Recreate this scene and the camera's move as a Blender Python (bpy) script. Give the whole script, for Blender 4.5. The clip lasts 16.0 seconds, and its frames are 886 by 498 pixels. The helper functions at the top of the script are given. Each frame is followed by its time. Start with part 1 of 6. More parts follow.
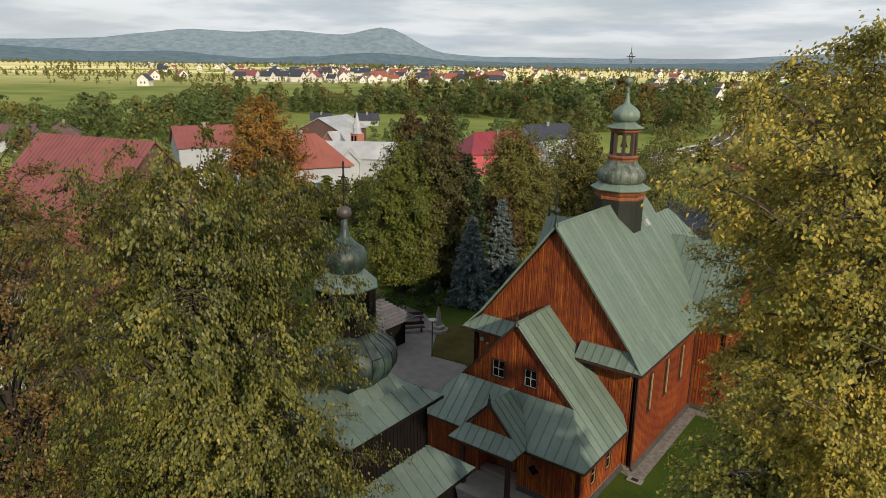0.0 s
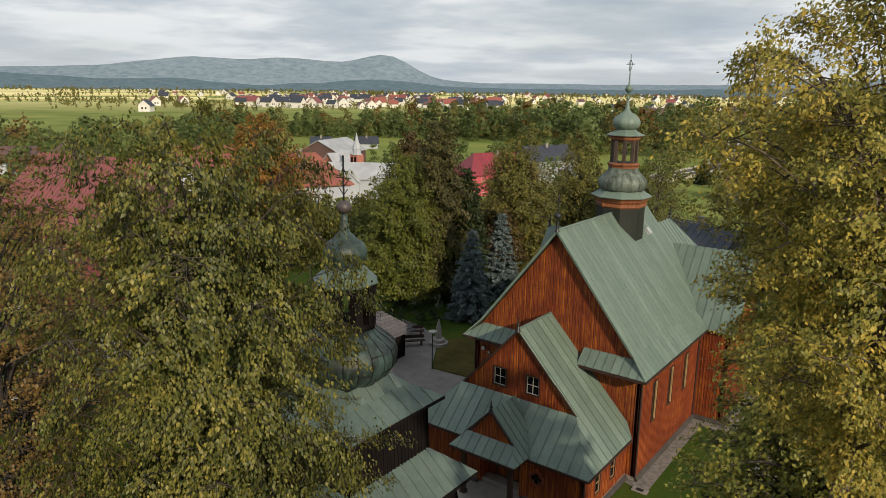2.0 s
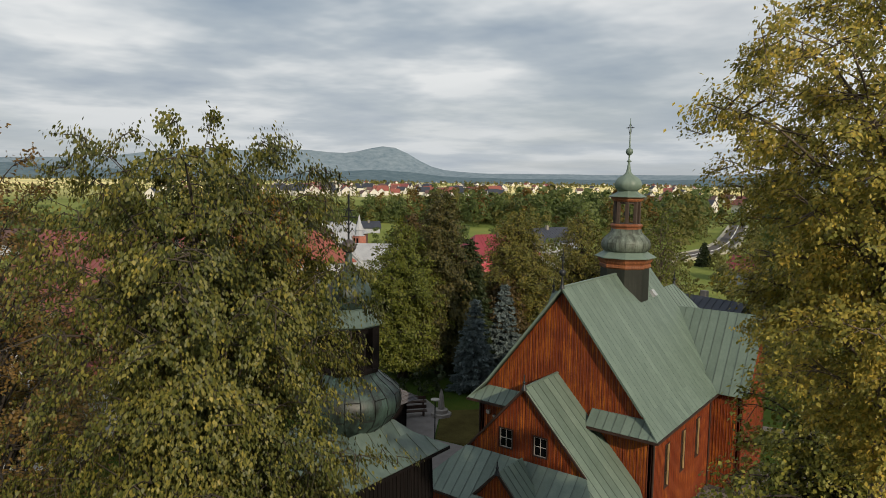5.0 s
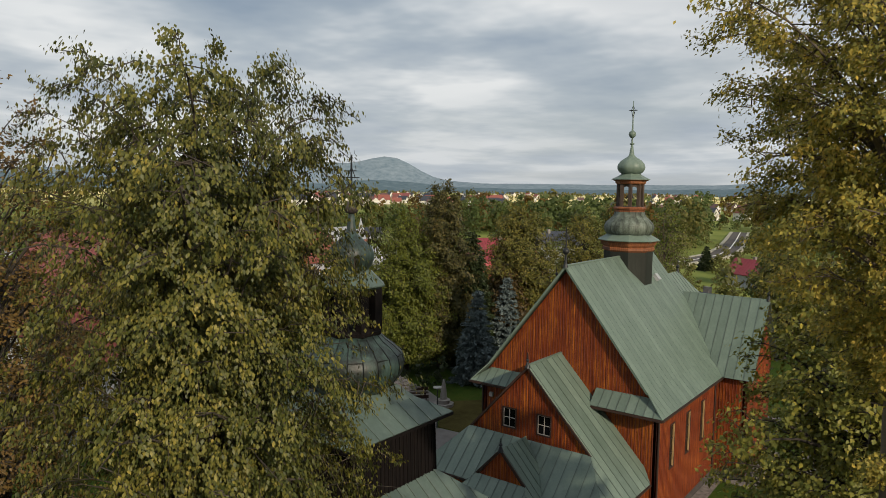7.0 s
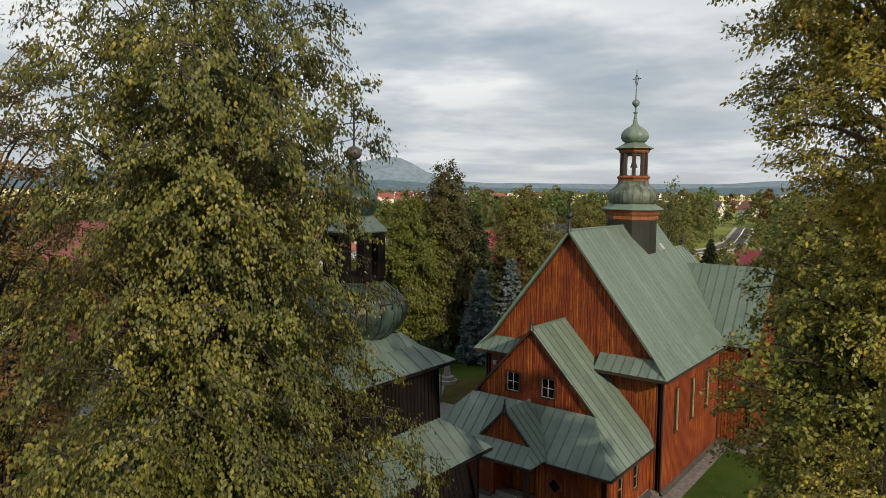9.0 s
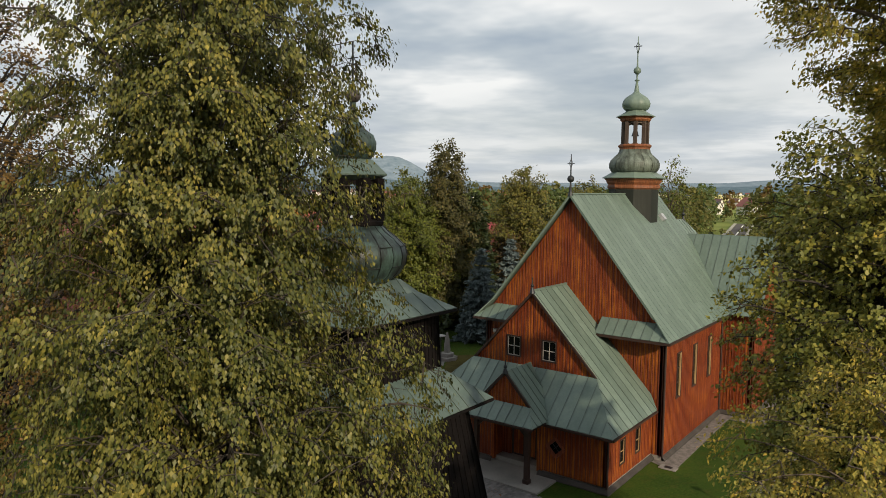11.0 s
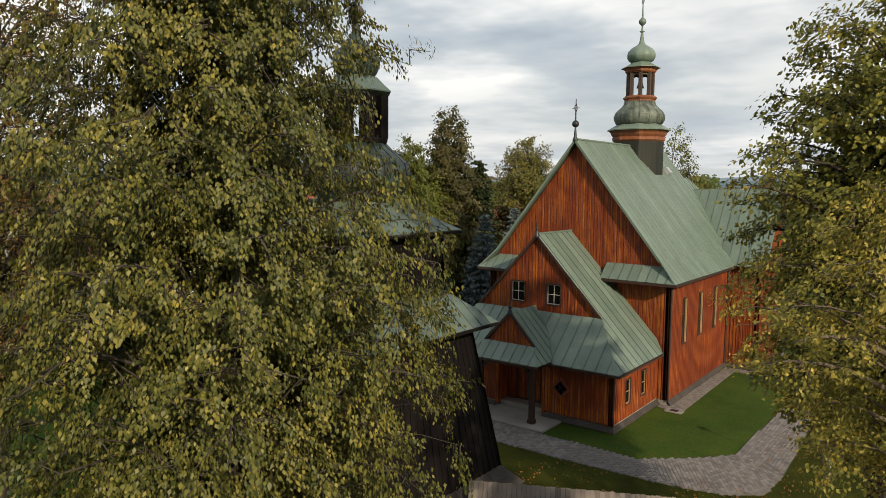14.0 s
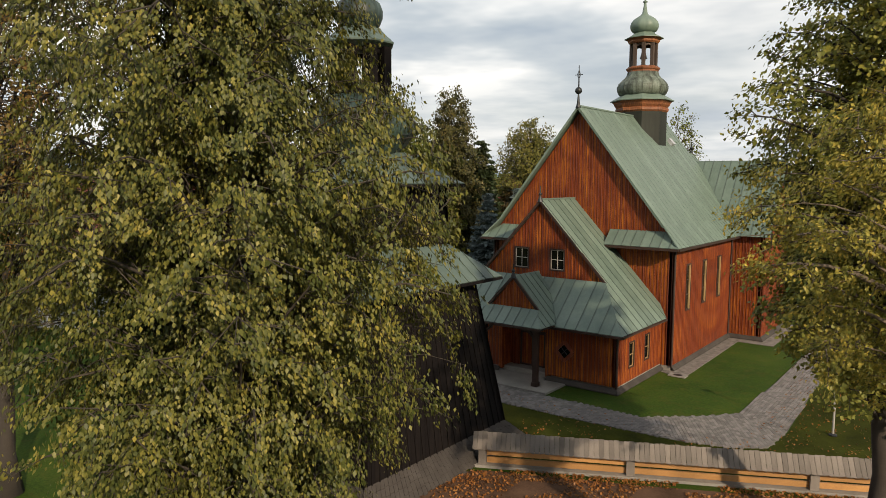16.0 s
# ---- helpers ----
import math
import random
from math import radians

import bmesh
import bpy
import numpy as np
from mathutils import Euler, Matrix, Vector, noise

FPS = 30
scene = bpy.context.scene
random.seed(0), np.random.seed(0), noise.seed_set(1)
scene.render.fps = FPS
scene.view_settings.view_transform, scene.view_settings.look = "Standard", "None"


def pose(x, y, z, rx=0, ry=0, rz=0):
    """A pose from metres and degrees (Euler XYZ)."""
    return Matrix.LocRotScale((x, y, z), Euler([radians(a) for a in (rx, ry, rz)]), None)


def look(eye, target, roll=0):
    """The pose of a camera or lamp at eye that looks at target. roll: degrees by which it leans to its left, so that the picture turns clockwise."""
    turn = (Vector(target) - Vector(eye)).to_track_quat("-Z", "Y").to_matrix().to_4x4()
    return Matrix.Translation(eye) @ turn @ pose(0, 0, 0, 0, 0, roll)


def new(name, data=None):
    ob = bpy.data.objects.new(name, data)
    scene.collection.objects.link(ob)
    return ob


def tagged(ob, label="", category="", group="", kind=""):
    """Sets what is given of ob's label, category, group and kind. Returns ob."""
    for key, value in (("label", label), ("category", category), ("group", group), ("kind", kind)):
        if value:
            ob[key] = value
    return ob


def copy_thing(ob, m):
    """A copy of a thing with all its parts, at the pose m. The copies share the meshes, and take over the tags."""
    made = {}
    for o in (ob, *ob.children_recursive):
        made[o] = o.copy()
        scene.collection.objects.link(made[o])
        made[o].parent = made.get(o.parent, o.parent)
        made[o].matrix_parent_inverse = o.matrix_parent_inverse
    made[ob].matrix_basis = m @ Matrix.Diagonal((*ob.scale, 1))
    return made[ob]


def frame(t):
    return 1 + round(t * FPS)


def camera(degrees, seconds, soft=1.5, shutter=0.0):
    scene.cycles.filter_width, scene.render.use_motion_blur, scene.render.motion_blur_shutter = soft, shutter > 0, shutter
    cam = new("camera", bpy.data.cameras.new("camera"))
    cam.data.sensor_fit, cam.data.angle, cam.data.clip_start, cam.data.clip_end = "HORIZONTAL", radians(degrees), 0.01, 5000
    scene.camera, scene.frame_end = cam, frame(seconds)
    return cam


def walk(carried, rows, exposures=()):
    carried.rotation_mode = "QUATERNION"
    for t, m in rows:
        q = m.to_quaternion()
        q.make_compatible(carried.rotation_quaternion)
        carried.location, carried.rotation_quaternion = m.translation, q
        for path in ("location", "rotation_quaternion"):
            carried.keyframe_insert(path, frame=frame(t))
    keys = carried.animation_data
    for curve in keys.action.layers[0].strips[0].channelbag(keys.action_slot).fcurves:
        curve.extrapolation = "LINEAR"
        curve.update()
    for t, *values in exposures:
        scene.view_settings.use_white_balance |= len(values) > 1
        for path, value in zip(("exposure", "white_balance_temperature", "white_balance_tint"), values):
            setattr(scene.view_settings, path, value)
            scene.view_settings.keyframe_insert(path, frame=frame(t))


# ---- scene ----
cam = camera(65.0, 16.0, soft=0.85)
PATH = [
    (0, (18.725, -36.494, 23.7), (17.568, -34.948, 23.179), 0.9),
    (0.5, (18.677, -36.486, 23.444), (17.521, -34.939, 22.921), 0.8),
    (1, (18.672, -36.457, 23.111), (17.515, -34.911, 22.589), 0.8),
    (1.5, (18.609, -36.442, 22.786), (17.45, -34.889, 22.291), 0.9),
    (2, (18.635, -36.459, 22.493), (17.468, -34.898, 22.042), 0.8),
    (2.5, (18.631, -36.441, 22.185), (17.456, -34.874, 21.78), 0.8),
    (3, (18.683, -36.437, 21.963), (17.501, -34.866, 21.598), 0.7),
    (3.5, (18.647, -36.399, 21.607), (17.459, -34.822, 21.285), 0.7),
    (6, (18.487, -36.617, 19.8), (17.287, -35.026, 19.632), 0.7),
    (6.5, (18.498, -36.588, 19.256), (17.296, -34.998, 19.088), 0.6),
    (7, (18.456, -36.543, 18.789), (17.254, -34.953, 18.616), 0.8),
    (7.5, (18.438, -36.554, 18.288), (17.236, -34.965, 18.115), 0.8),
    (8, (18.457, -36.577, 17.718), (17.253, -34.989, 17.548), 0.7),
    (8.5, (18.453, -36.562, 17.289), (17.247, -34.976, 17.114), 0.7),
    (9, (18.557, -36.591, 16.754), (17.347, -35.008, 16.581), 0.6),
    (11.5, (18.325, -36.407, 14.34), (17.118, -34.822, 14.164), 0.6),
    (12, (18.262, -36.404, 13.981), (17.058, -34.818, 13.798), 0.7),
    (12.5, (18.39, -36.32, 13.366), (17.179, -34.739, 13.188), 0.5),
    (13, (18.323, -36.433, 12.914), (17.114, -34.849, 12.73), 0.6),
    (13.5, (18.357, -36.445, 12.384), (17.146, -34.864, 12.199), 0.5),
    (14, (18.352, -36.439, 11.858), (17.139, -34.86, 11.671), 0.5),
    (14.5, (18.315, -36.481, 11.423), (17.103, -34.902, 11.231), 0.5),
    (15, (18.355, -36.476, 10.889), (17.139, -34.9, 10.697), 0.4),
    (15.5, (18.4, -36.594, 10.572), (17.183, -35.019, 10.375), 0.4),
    (16, (18.457, -36.593, 10.262), (17.238, -35.02, 10.063), 0.3),
]
EXPOSURES = [(0, -0.14, 6450, 10), (2.0, -0.18, 6450, 10), (3.5, -0.40, 6450, 10), (7.5, -0.40, 6450, 10), (9.0, -0.25, 6500, 10), (11.5, -0.16, 6600, 10), (16.0, 0.04, 6800, 11)]
walk(cam, [(t, look(eye, target, roll)) for t, eye, target, roll in PATH], EXPOSURES)

# ---- light ----
SUN_AZ, SUN_EL = radians(63), radians(25)  # low evening sun off the church side
world = bpy.data.worlds.new("sky")
scene.world = world
world.use_nodes = True
wn, wl = world.node_tree.nodes, world.node_tree.links
wn.clear()
w_out = wn.new("ShaderNodeOutputWorld")
w_bg = wn.new("ShaderNodeBackground")
w_sky = wn.new("ShaderNodeTexSky")
w_sky.sky_type, w_sky.sun_disc = "NISHITA", False
w_sky.sun_elevation, w_sky.sun_rotation = SUN_EL, math.pi - SUN_AZ
w_tc = wn.new("ShaderNodeTexCoord")
w_sep = wn.new("ShaderNodeSeparateXYZ")
wl.new(w_tc.outputs["Generated"], w_sep.inputs[0])


def wmath(op, a, b=None):
    n = wn.new("ShaderNodeMath")
    n.operation = op
    for i, v in enumerate((a, b)):
        if v is None:
            continue
        if isinstance(v, (int, float)):
            n.inputs[i].default_value = v
        else:
            wl.new(v, n.inputs[i])
    return n.outputs[0]


w_z = wmath("ADD", wmath("MAXIMUM", w_sep.outputs[2], 0.0), 0.10)
w_cmb = wn.new("ShaderNodeCombineXYZ")
wl.new(wmath("DIVIDE", w_sep.outputs[0], w_z), w_cmb.inputs[0])
wl.new(wmath("DIVIDE", w_sep.outputs[1], w_z), w_cmb.inputs[1])


def wnoise(scale, detail, rough, shift):
    m = wn.new("ShaderNodeMapping")
    m.inputs["Location"].default_value = shift
    wl.new(w_cmb.outputs[0], m.inputs[0])
    n = wn.new("ShaderNodeTexNoise")
    n.inputs["Scale"].default_value, n.inputs["Detail"].default_value, n.inputs["Roughness"].default_value = scale, detail, rough
    wl.new(m.outputs[0], n.inputs["Vector"])
    return n.outputs["Fac"]


def wramp(fac, stops):
    r = wn.new("ShaderNodeValToRGB")
    r.color_ramp.elements[0].position, r.color_ramp.elements[0].color = stops[0][0], (*stops[0][1], 1)
    r.color_ramp.elements[1].position, r.color_ramp.elements[1].color = stops[-1][0], (*stops[-1][1], 1)
    for p, c in stops[1:-1]:
        r.color_ramp.elements.new(p).color = (*c, 1)
    wl.new(fac, r.inputs[0])
    return r.outputs[0]


def wmix(fac, a, b):
    n = wn.new("ShaderNodeMix")
    n.data_type = "RGBA"
    if isinstance(fac, (int, float)):
        n.inputs[0].default_value = fac
    else:
        wl.new(fac, n.inputs[0])
    for i, v in ((6, a), (7, b)):
        if isinstance(v, tuple):
            n.inputs[i].default_value = (*v, 1)
        else:
            wl.new(v, n.inputs[i])
    return n.outputs[2]


SKY = 0.070
# cloud deck: grey bellies and bright breaks over the clear sky
cloud = wramp(wnoise(0.55, 5.0, 0.55, (3.1, 1.7, 0)), [(0.35, (4.6, 6.0, 7.8)), (0.46, (8.6, 9.7, 10.6)), (0.57, (16.9, 17.0, 16.7))])
cover = wramp(wnoise(0.33, 4.0, 0.55, (0.4, 5.2, 0)), [(0.36, (0.45, 0.45, 0.45)), (0.56, (1, 1, 1))])
haze = wramp(w_sep.outputs[2], [(0.0, (1, 1, 1)), (0.26, (0, 0, 0))])
sky_mix = wmix(cover, w_sky.outputs[0], cloud)
sky_mix = wmix(wmath("MULTIPLY", haze, 0.75), sky_mix, (9.8, 10.4, 10.8))
wl.new(sky_mix, w_bg.inputs[0])
w_bg.inputs[1].default_value = SKY
wl.new(w_bg.outputs[0], w_out.inputs[0])

sun = new("sun", bpy.data.lights.new("sun", "SUN"))
sun.data.energy, sun.data.angle, sun.data.color = 5.0, radians(1.0), (1.0, 0.85, 0.64)
sun_from = Vector((math.sin(SUN_AZ) * math.cos(SUN_EL), -math.cos(SUN_AZ) * math.cos(SUN_EL), math.sin(SUN_EL)))
sun.matrix_world = look(sun_from * 50, (0, 0, 0))

# ---- materials ----


class Mat:
    """A node material with short ways to make its nodes."""

    def __init__(self, name):
        self.m = bpy.data.materials.new(name)
        self.m.use_nodes = True
        self.n, self.l = self.m.node_tree.nodes, self.m.node_tree.links
        self.b = self.n["Principled BSDF"]
        self.out = self.n["Material Output"]
        tc = self.n.new("ShaderNodeTexCoord")
        self.co = tc.outputs["Object"]

    def wire(self, sock, v):
        if isinstance(v, (int, float)):
            sock.default_value = v
        elif isinstance(v, tuple):
            sock.default_value = (*v, 1) if len(v) == 3 and len(sock.default_value) == 4 else v
        else:
            self.l.new(v, sock)

    def math(self, op, a, b=0.0, c=None):
        n = self.n.new("ShaderNodeMath")
        n.operation = op
        self.wire(n.inputs[0], a), self.wire(n.inputs[1], b)
        if c is not None:
            self.wire(n.inputs[2], c)
        return n.outputs[0]

    def mapped(self, scale, co=None):
        n = self.n.new("ShaderNodeMapping")
        n.inputs["Scale"].default_value = scale
        self.l.new(co or self.co, n.inputs[0])
        return n.outputs[0]

    def noise(self, scale, detail=4.0, rough=0.55, co=None):
        n = self.n.new("ShaderNodeTexNoise")
        self.l.new(co or self.co, n.inputs["Vector"])
        n.inputs["Scale"].default_value, n.inputs["Detail"].default_value, n.inputs["Roughness"].default_value = scale, detail, rough
        return n.outputs["Fac"]

    def ramp(self, fac, *stops):
        r = self.n.new("ShaderNodeValToRGB")
        e = r.color_ramp.elements
        e[0].position, e[0].color = stops[0][0], (*stops[0][1], 1)
        e[1].position, e[1].color = stops[-1][0], (*stops[-1][1], 1)
        for p, c in stops[1:-1]:
            e.new(p).color = (*c, 1)
        self.l.new(fac, r.inputs[0])
        return r.outputs[0]

    def mix(self, fac, a, b, kind="MIX"):
        n = self.n.new("ShaderNodeMix")
        n.data_type, n.blend_type = "RGBA", kind
        self.wire(n.inputs[0], fac), self.wire(n.inputs[6], a), self.wire(n.inputs[7], b)
        return n.outputs[2]

    def rand(self):
        return self.n.new("ShaderNodeObjectInfo").outputs["Random"]

    def island(self):
        return self.n.new("ShaderNodeNewGeometry").outputs["Random Per Island"]

    def bump(self, height, strength=0.3, dist=0.02):
        n = self.n.new("ShaderNodeBump")
        n.inputs["Strength"].default_value, n.inputs["Distance"].default_value = strength, dist
        self.l.new(height, n.inputs["Height"])
        self.l.new(n.outputs[0], self.b.inputs["Normal"])

    def done(self, colour, rough=0.7, metal=0.0):
        self.wire(self.b.inputs["Base Color"], colour)
        self.wire(self.b.inputs["Roughness"], rough)
        self.b.inputs["Metallic"].default_value = metal
        return self.m


def grey(v):
    return (v, v, v)


def plain(name, c, rough=0.7, vary=0.25, scale=3.0, metal=0.0, bump=0.15):
    """A surface of one colour with stains and grain at two scales."""
    m = Mat(name)
    big, fine = m.noise(scale * 0.35, 4), m.noise(scale * 9, 3)
    k = m.math("ADD", m.math("MULTIPLY", big, 0.65), m.math("MULTIPLY", fine, 0.35))
    col = m.ramp(k, (0.3, tuple(v * (1 - vary) for v in c)), (0.7, tuple(min(1, v * (1 + vary)) for v in c)))
    m.bump(fine, bump, 0.01)
    return m.done(col, rough, metal)


def boards_mat(name, dark, mid, light, width=0.14, rough=0.6):
    """Stained upright boards: each board its own tint, runs and weathering along the grain."""
    m = Mat(name)
    sep = m.n.new("ShaderNodeSeparateXYZ")
    m.l.new(m.co, sep.inputs[0])
    across = m.math("ADD", sep.outputs[0], sep.outputs[1])
    idx = m.math("FLOOR", m.math("DIVIDE", across, width))
    wn_ = m.n.new("ShaderNodeTexWhiteNoise")
    wn_.noise_dimensions = "1D"
    m.l.new(idx, wn_.inputs["W"])
    grain = m.noise(1.0, 5, 0.6, m.mapped((26, 26, 0.8)))
    patch = m.noise(0.45, 3, 0.5)
    weather = m.noise(1.0, 4, 0.6, m.mapped((3.5, 3.5, 1.2)))
    k = m.math("ADD", m.math("MULTIPLY", wn_.outputs["Value"], 0.11), m.math("ADD", m.math("MULTIPLY", grain, 0.42), m.math("ADD", m.math("MULTIPLY", patch, 0.35), m.math("MULTIPLY", weather, 0.30))))
    col = m.ramp(k, (0.36, dark), (0.57, mid), (0.80, light))
    joint = m.math("LESS_THAN", m.math("ABSOLUTE", m.math("SUBTRACT", m.math("FRACT", m.math("DIVIDE", across, width)), 0.5)), 0.43)
    col = m.mix(joint, dark, col)
    m.bump(m.math("ADD", grain, m.math("MULTIPLY", joint, 1.5)), 0.35, 0.012)
    return m.done(col, rough)


def copper_mat(name, dark, mid, light, rough=0.5, span=(0.28, 0.5, 0.75)):
    """Patinated sheet copper: pale runs and brown stains, each sheet a little different."""
    m = Mat(name)
    runs = m.noise(1.2, 5, 0.6, m.mapped((1.1, 1.1, 0.5)))
    fine = m.noise(14, 3)
    streak = m.noise(1.0, 4, 0.65, m.mapped((5.5, 5.5, 0.45)))
    k = m.math("ADD", m.math("MULTIPLY", m.math("ADD", runs, m.math("MULTIPLY", streak, 0.8)), 0.36), m.math("ADD", m.math("MULTIPLY", fine, 0.13), m.math("MULTIPLY", m.rand(), 0.14)))
    col = m.ramp(k, (span[0], dark), (span[1], mid), (span[2], light))
    m.bump(m.noise(2.5, 2), 0.25, 0.03)
    return m.done(col, m.math("ADD", m.math("MULTIPLY", fine, 0.25), rough - 0.12))


def leaf_mat(name, *stops, trans=0.26, patch=0.35):
    """Leaves: a tint for each leaf, in patches over the crown, and light coming through."""
    m = Mat(name)
    near = patch > 0.1
    k = m.math("ADD", m.math("MULTIPLY", m.island(), 0.30 if near else 0.12), m.math("ADD", m.math("MULTIPLY", m.noise(patch, 3), 0.50 if near else 0.95), m.math("MULTIPLY", m.noise(2.6, 2), 0.56 if near else 0.0)))
    col = m.ramp(m.math("SUBTRACT", k, 0.20), *stops)
    m.done(col, 0.48)
    m.b.inputs["Specular IOR Level"].default_value = 0.24
    tr = m.n.new("ShaderNodeBsdfTranslucent")
    m.l.new(col, tr.inputs[0])
    mx = m.n.new("ShaderNodeMixShader")
    mx.inputs[0].default_value = trans
    m.l.new(m.b.outputs[0], mx.inputs[1]), m.l.new(tr.outputs[0], mx.inputs[2])
    m.l.new(mx.outputs[0], m.out.inputs[0])
    return m.m


WOOD = boards_mat("stained_boards", (0.064, 0.012, 0.007), (0.176, 0.036, 0.008), (0.52, 0.174, 0.020))
WOOD.node_tree.nodes["Principled BSDF"].inputs["Specular IOR Level"].default_value = 0.2
BATTEN = boards_mat("stained_battens", (0.07, 0.014, 0.007), (0.17, 0.034, 0.012), (0.32, 0.08, 0.02), 0.2)
BLACKWOOD = boards_mat("tarred_boards", (0.002, 0.0015, 0.0015), (0.005, 0.0035, 0.0035), (0.010, 0.007, 0.006), 0.25, 0.85)
BLACKWOOD.node_tree.nodes["Principled BSDF"].inputs["Specular IOR Level"].default_value = 0.15
TRIM = plain("dark_brown_trim", (0.03, 0.013, 0.008), 0.6, 0.3)
OCHRE = boards_mat("orange_cornice_wood", (0.09, 0.028, 0.012), (0.19, 0.062, 0.022), (0.33, 0.125, 0.042))
COPPER = copper_mat("green_copper", (0.080, 0.114, 0.090), (0.120, 0.164, 0.132), (0.178, 0.224, 0.186))
# belfry roofs: a darker tone than COPPER
COPPER_BELFRY = copper_mat("darker_green_copper", (0.042, 0.066, 0.056), (0.075, 0.108, 0.092), (0.135, 0.175, 0.15))
COPPER_DARK = copper_mat("brown_copper", (0.016, 0.018, 0.013), (0.065, 0.078, 0.06), (0.19, 0.23, 0.19), 0.6, (0.37, 0.46, 0.6))
DOME = copper_mat("black_green_dome_copper", (0.004, 0.005, 0.0045), (0.010, 0.017, 0.0145), (0.055, 0.10, 0.085), 0.5, (0.37, 0.46, 0.62))
TOWER = copper_mat("dark_tower_sheet", (0.008, 0.009, 0.007), (0.016, 0.018, 0.014), (0.04, 0.045, 0.036), 0.65)
TOWER.node_tree.nodes["Principled BSDF"].inputs["Specular IOR Level"].default_value = 0.25
IRON = plain("dark_iron", (0.03, 0.032, 0.034), 0.5, 0.3, metal=0.6)
BALLRED = plain("oxidised_ball", (0.05, 0.04, 0.038), 0.5)
GLASS = Mat("dark_window_glass").done((0.004, 0.004, 0.005), 0.12)
GLASS.node_tree.nodes["Principled BSDF"].inputs["Specular IOR Level"].default_value = 0.2
# ochre of the porch window bars, and of nave jambs painted as sunlit
AMBER = plain("ochre_bar_and_sunlit_jamb", (0.34, 0.22, 0.10), 0.6)
COTTAGE = plain("cottage_plaster", (0.62, 0.60, 0.56), 0.8, 0.1, 1.0)
ROADPAINT = plain("white_road_paint", (0.75, 0.74, 0.7), 0.6, 0.2, 2.0)
GRAVELEDGE = plain("pale_gravel_verge", (0.36, 0.34, 0.27), 0.9, 0.3, 2.0)
WHITE = plain("white_frame_paint", (0.32, 0.3, 0.28), 0.5, 0.15)
PLASTER = plain("white_plaster", (0.34, 0.36, 0.40), 0.8, 0.12, 1.0)
CRIMSON = plain("crimson_sheet_roof", (0.20, 0.024, 0.034), 0.5, 0.2, 1.0)
PINKWALL = plain("pink_plaster", (0.42, 0.07, 0.09), 0.8, 0.15)
REDROOF = plain("red_sheet_roof", (0.19, 0.055, 0.052), 0.55, 0.2, 1.0)
REDROOF2 = plain("orange_red_roof", (0.23, 0.07, 0.05), 0.55, 0.2, 1.0)
BROWNROOF = plain("brown_roof", (0.10, 0.055, 0.05), 0.6, 0.25, 1.0)
DARKROOF = plain("dark_slate_roof", (0.03, 0.034, 0.048), 0.5, 0.25, 1.0)
TIN = plain("zinc_roof", (0.34, 0.35, 0.37), 0.4, 0.3, 0.6)
STONE = plain("grey_stone", (0.22, 0.2, 0.18), 0.85, 0.35, 2.0, bump=0.5)
GRAVEL = plain("gravel", (0.15, 0.132, 0.118), 0.95, 0.6, 9.0, bump=1.0)
BARK = plain("bark", (0.10, 0.075, 0.055), 0.9, 0.5, 4.0, bump=0.9)
DARKBARK = plain("dark_bark", (0.032, 0.025, 0.02), 0.9, 0.5, 4.0, bump=0.9)
LIMEBARK = plain("lime_bark", (0.042, 0.033, 0.025), 0.9, 0.5, 4.0, bump=0.9)
GREYWOOD = plain("weathered_grey_board", (0.15, 0.128, 0.112), 0.85, 0.3, 5.0)
PINE = plain("varnished_pine", (0.36, 0.185, 0.065), 0.5, 0.3, 3.0)
DARKSHINGLE = plain("dark_shingle", (0.055, 0.048, 0.044), 0.8, 0.35, 4.0)
DARKSHINGLE.node_tree.nodes["Principled BSDF"].inputs["Specular IOR Level"].default_value = 0.1
SHINGLE = plain("grey_shingle", (0.08, 0.075, 0.08), 0.85, 0.35, 4.0)


def vary_by_object(mat, amount=0.4):
    """Makes pieces that share a material differ a little from one another."""
    nt = mat.node_tree
    b = nt.nodes["Principled BSDF"]
    src = b.inputs["Base Color"].links[0].from_socket
    info, mul, add, hsv = nt.nodes.new("ShaderNodeObjectInfo"), nt.nodes.new("ShaderNodeMath"), nt.nodes.new("ShaderNodeMath"), nt.nodes.new("ShaderNodeHueSaturation")
    mul.operation, add.operation = "MULTIPLY", "ADD"
    mul.inputs[1].default_value, add.inputs[1].default_value = amount, 1 - amount / 2
    nt.links.new(info.outputs["Random"], mul.inputs[0])
    nt.links.new(mul.outputs[0], add.inputs[0])
    nt.links.new(add.outputs[0], hsv.inputs["Value"])
    nt.links.new(src, hsv.inputs["Color"])
    nt.links.new(hsv.outputs[0], b.inputs["Base Color"])


for some, amount in ((GREYWOOD, 0.5), (PINE, 0.35), (COPPER, 0.10), (SHINGLE, 0.4)):
    vary_by_object(some, amount)

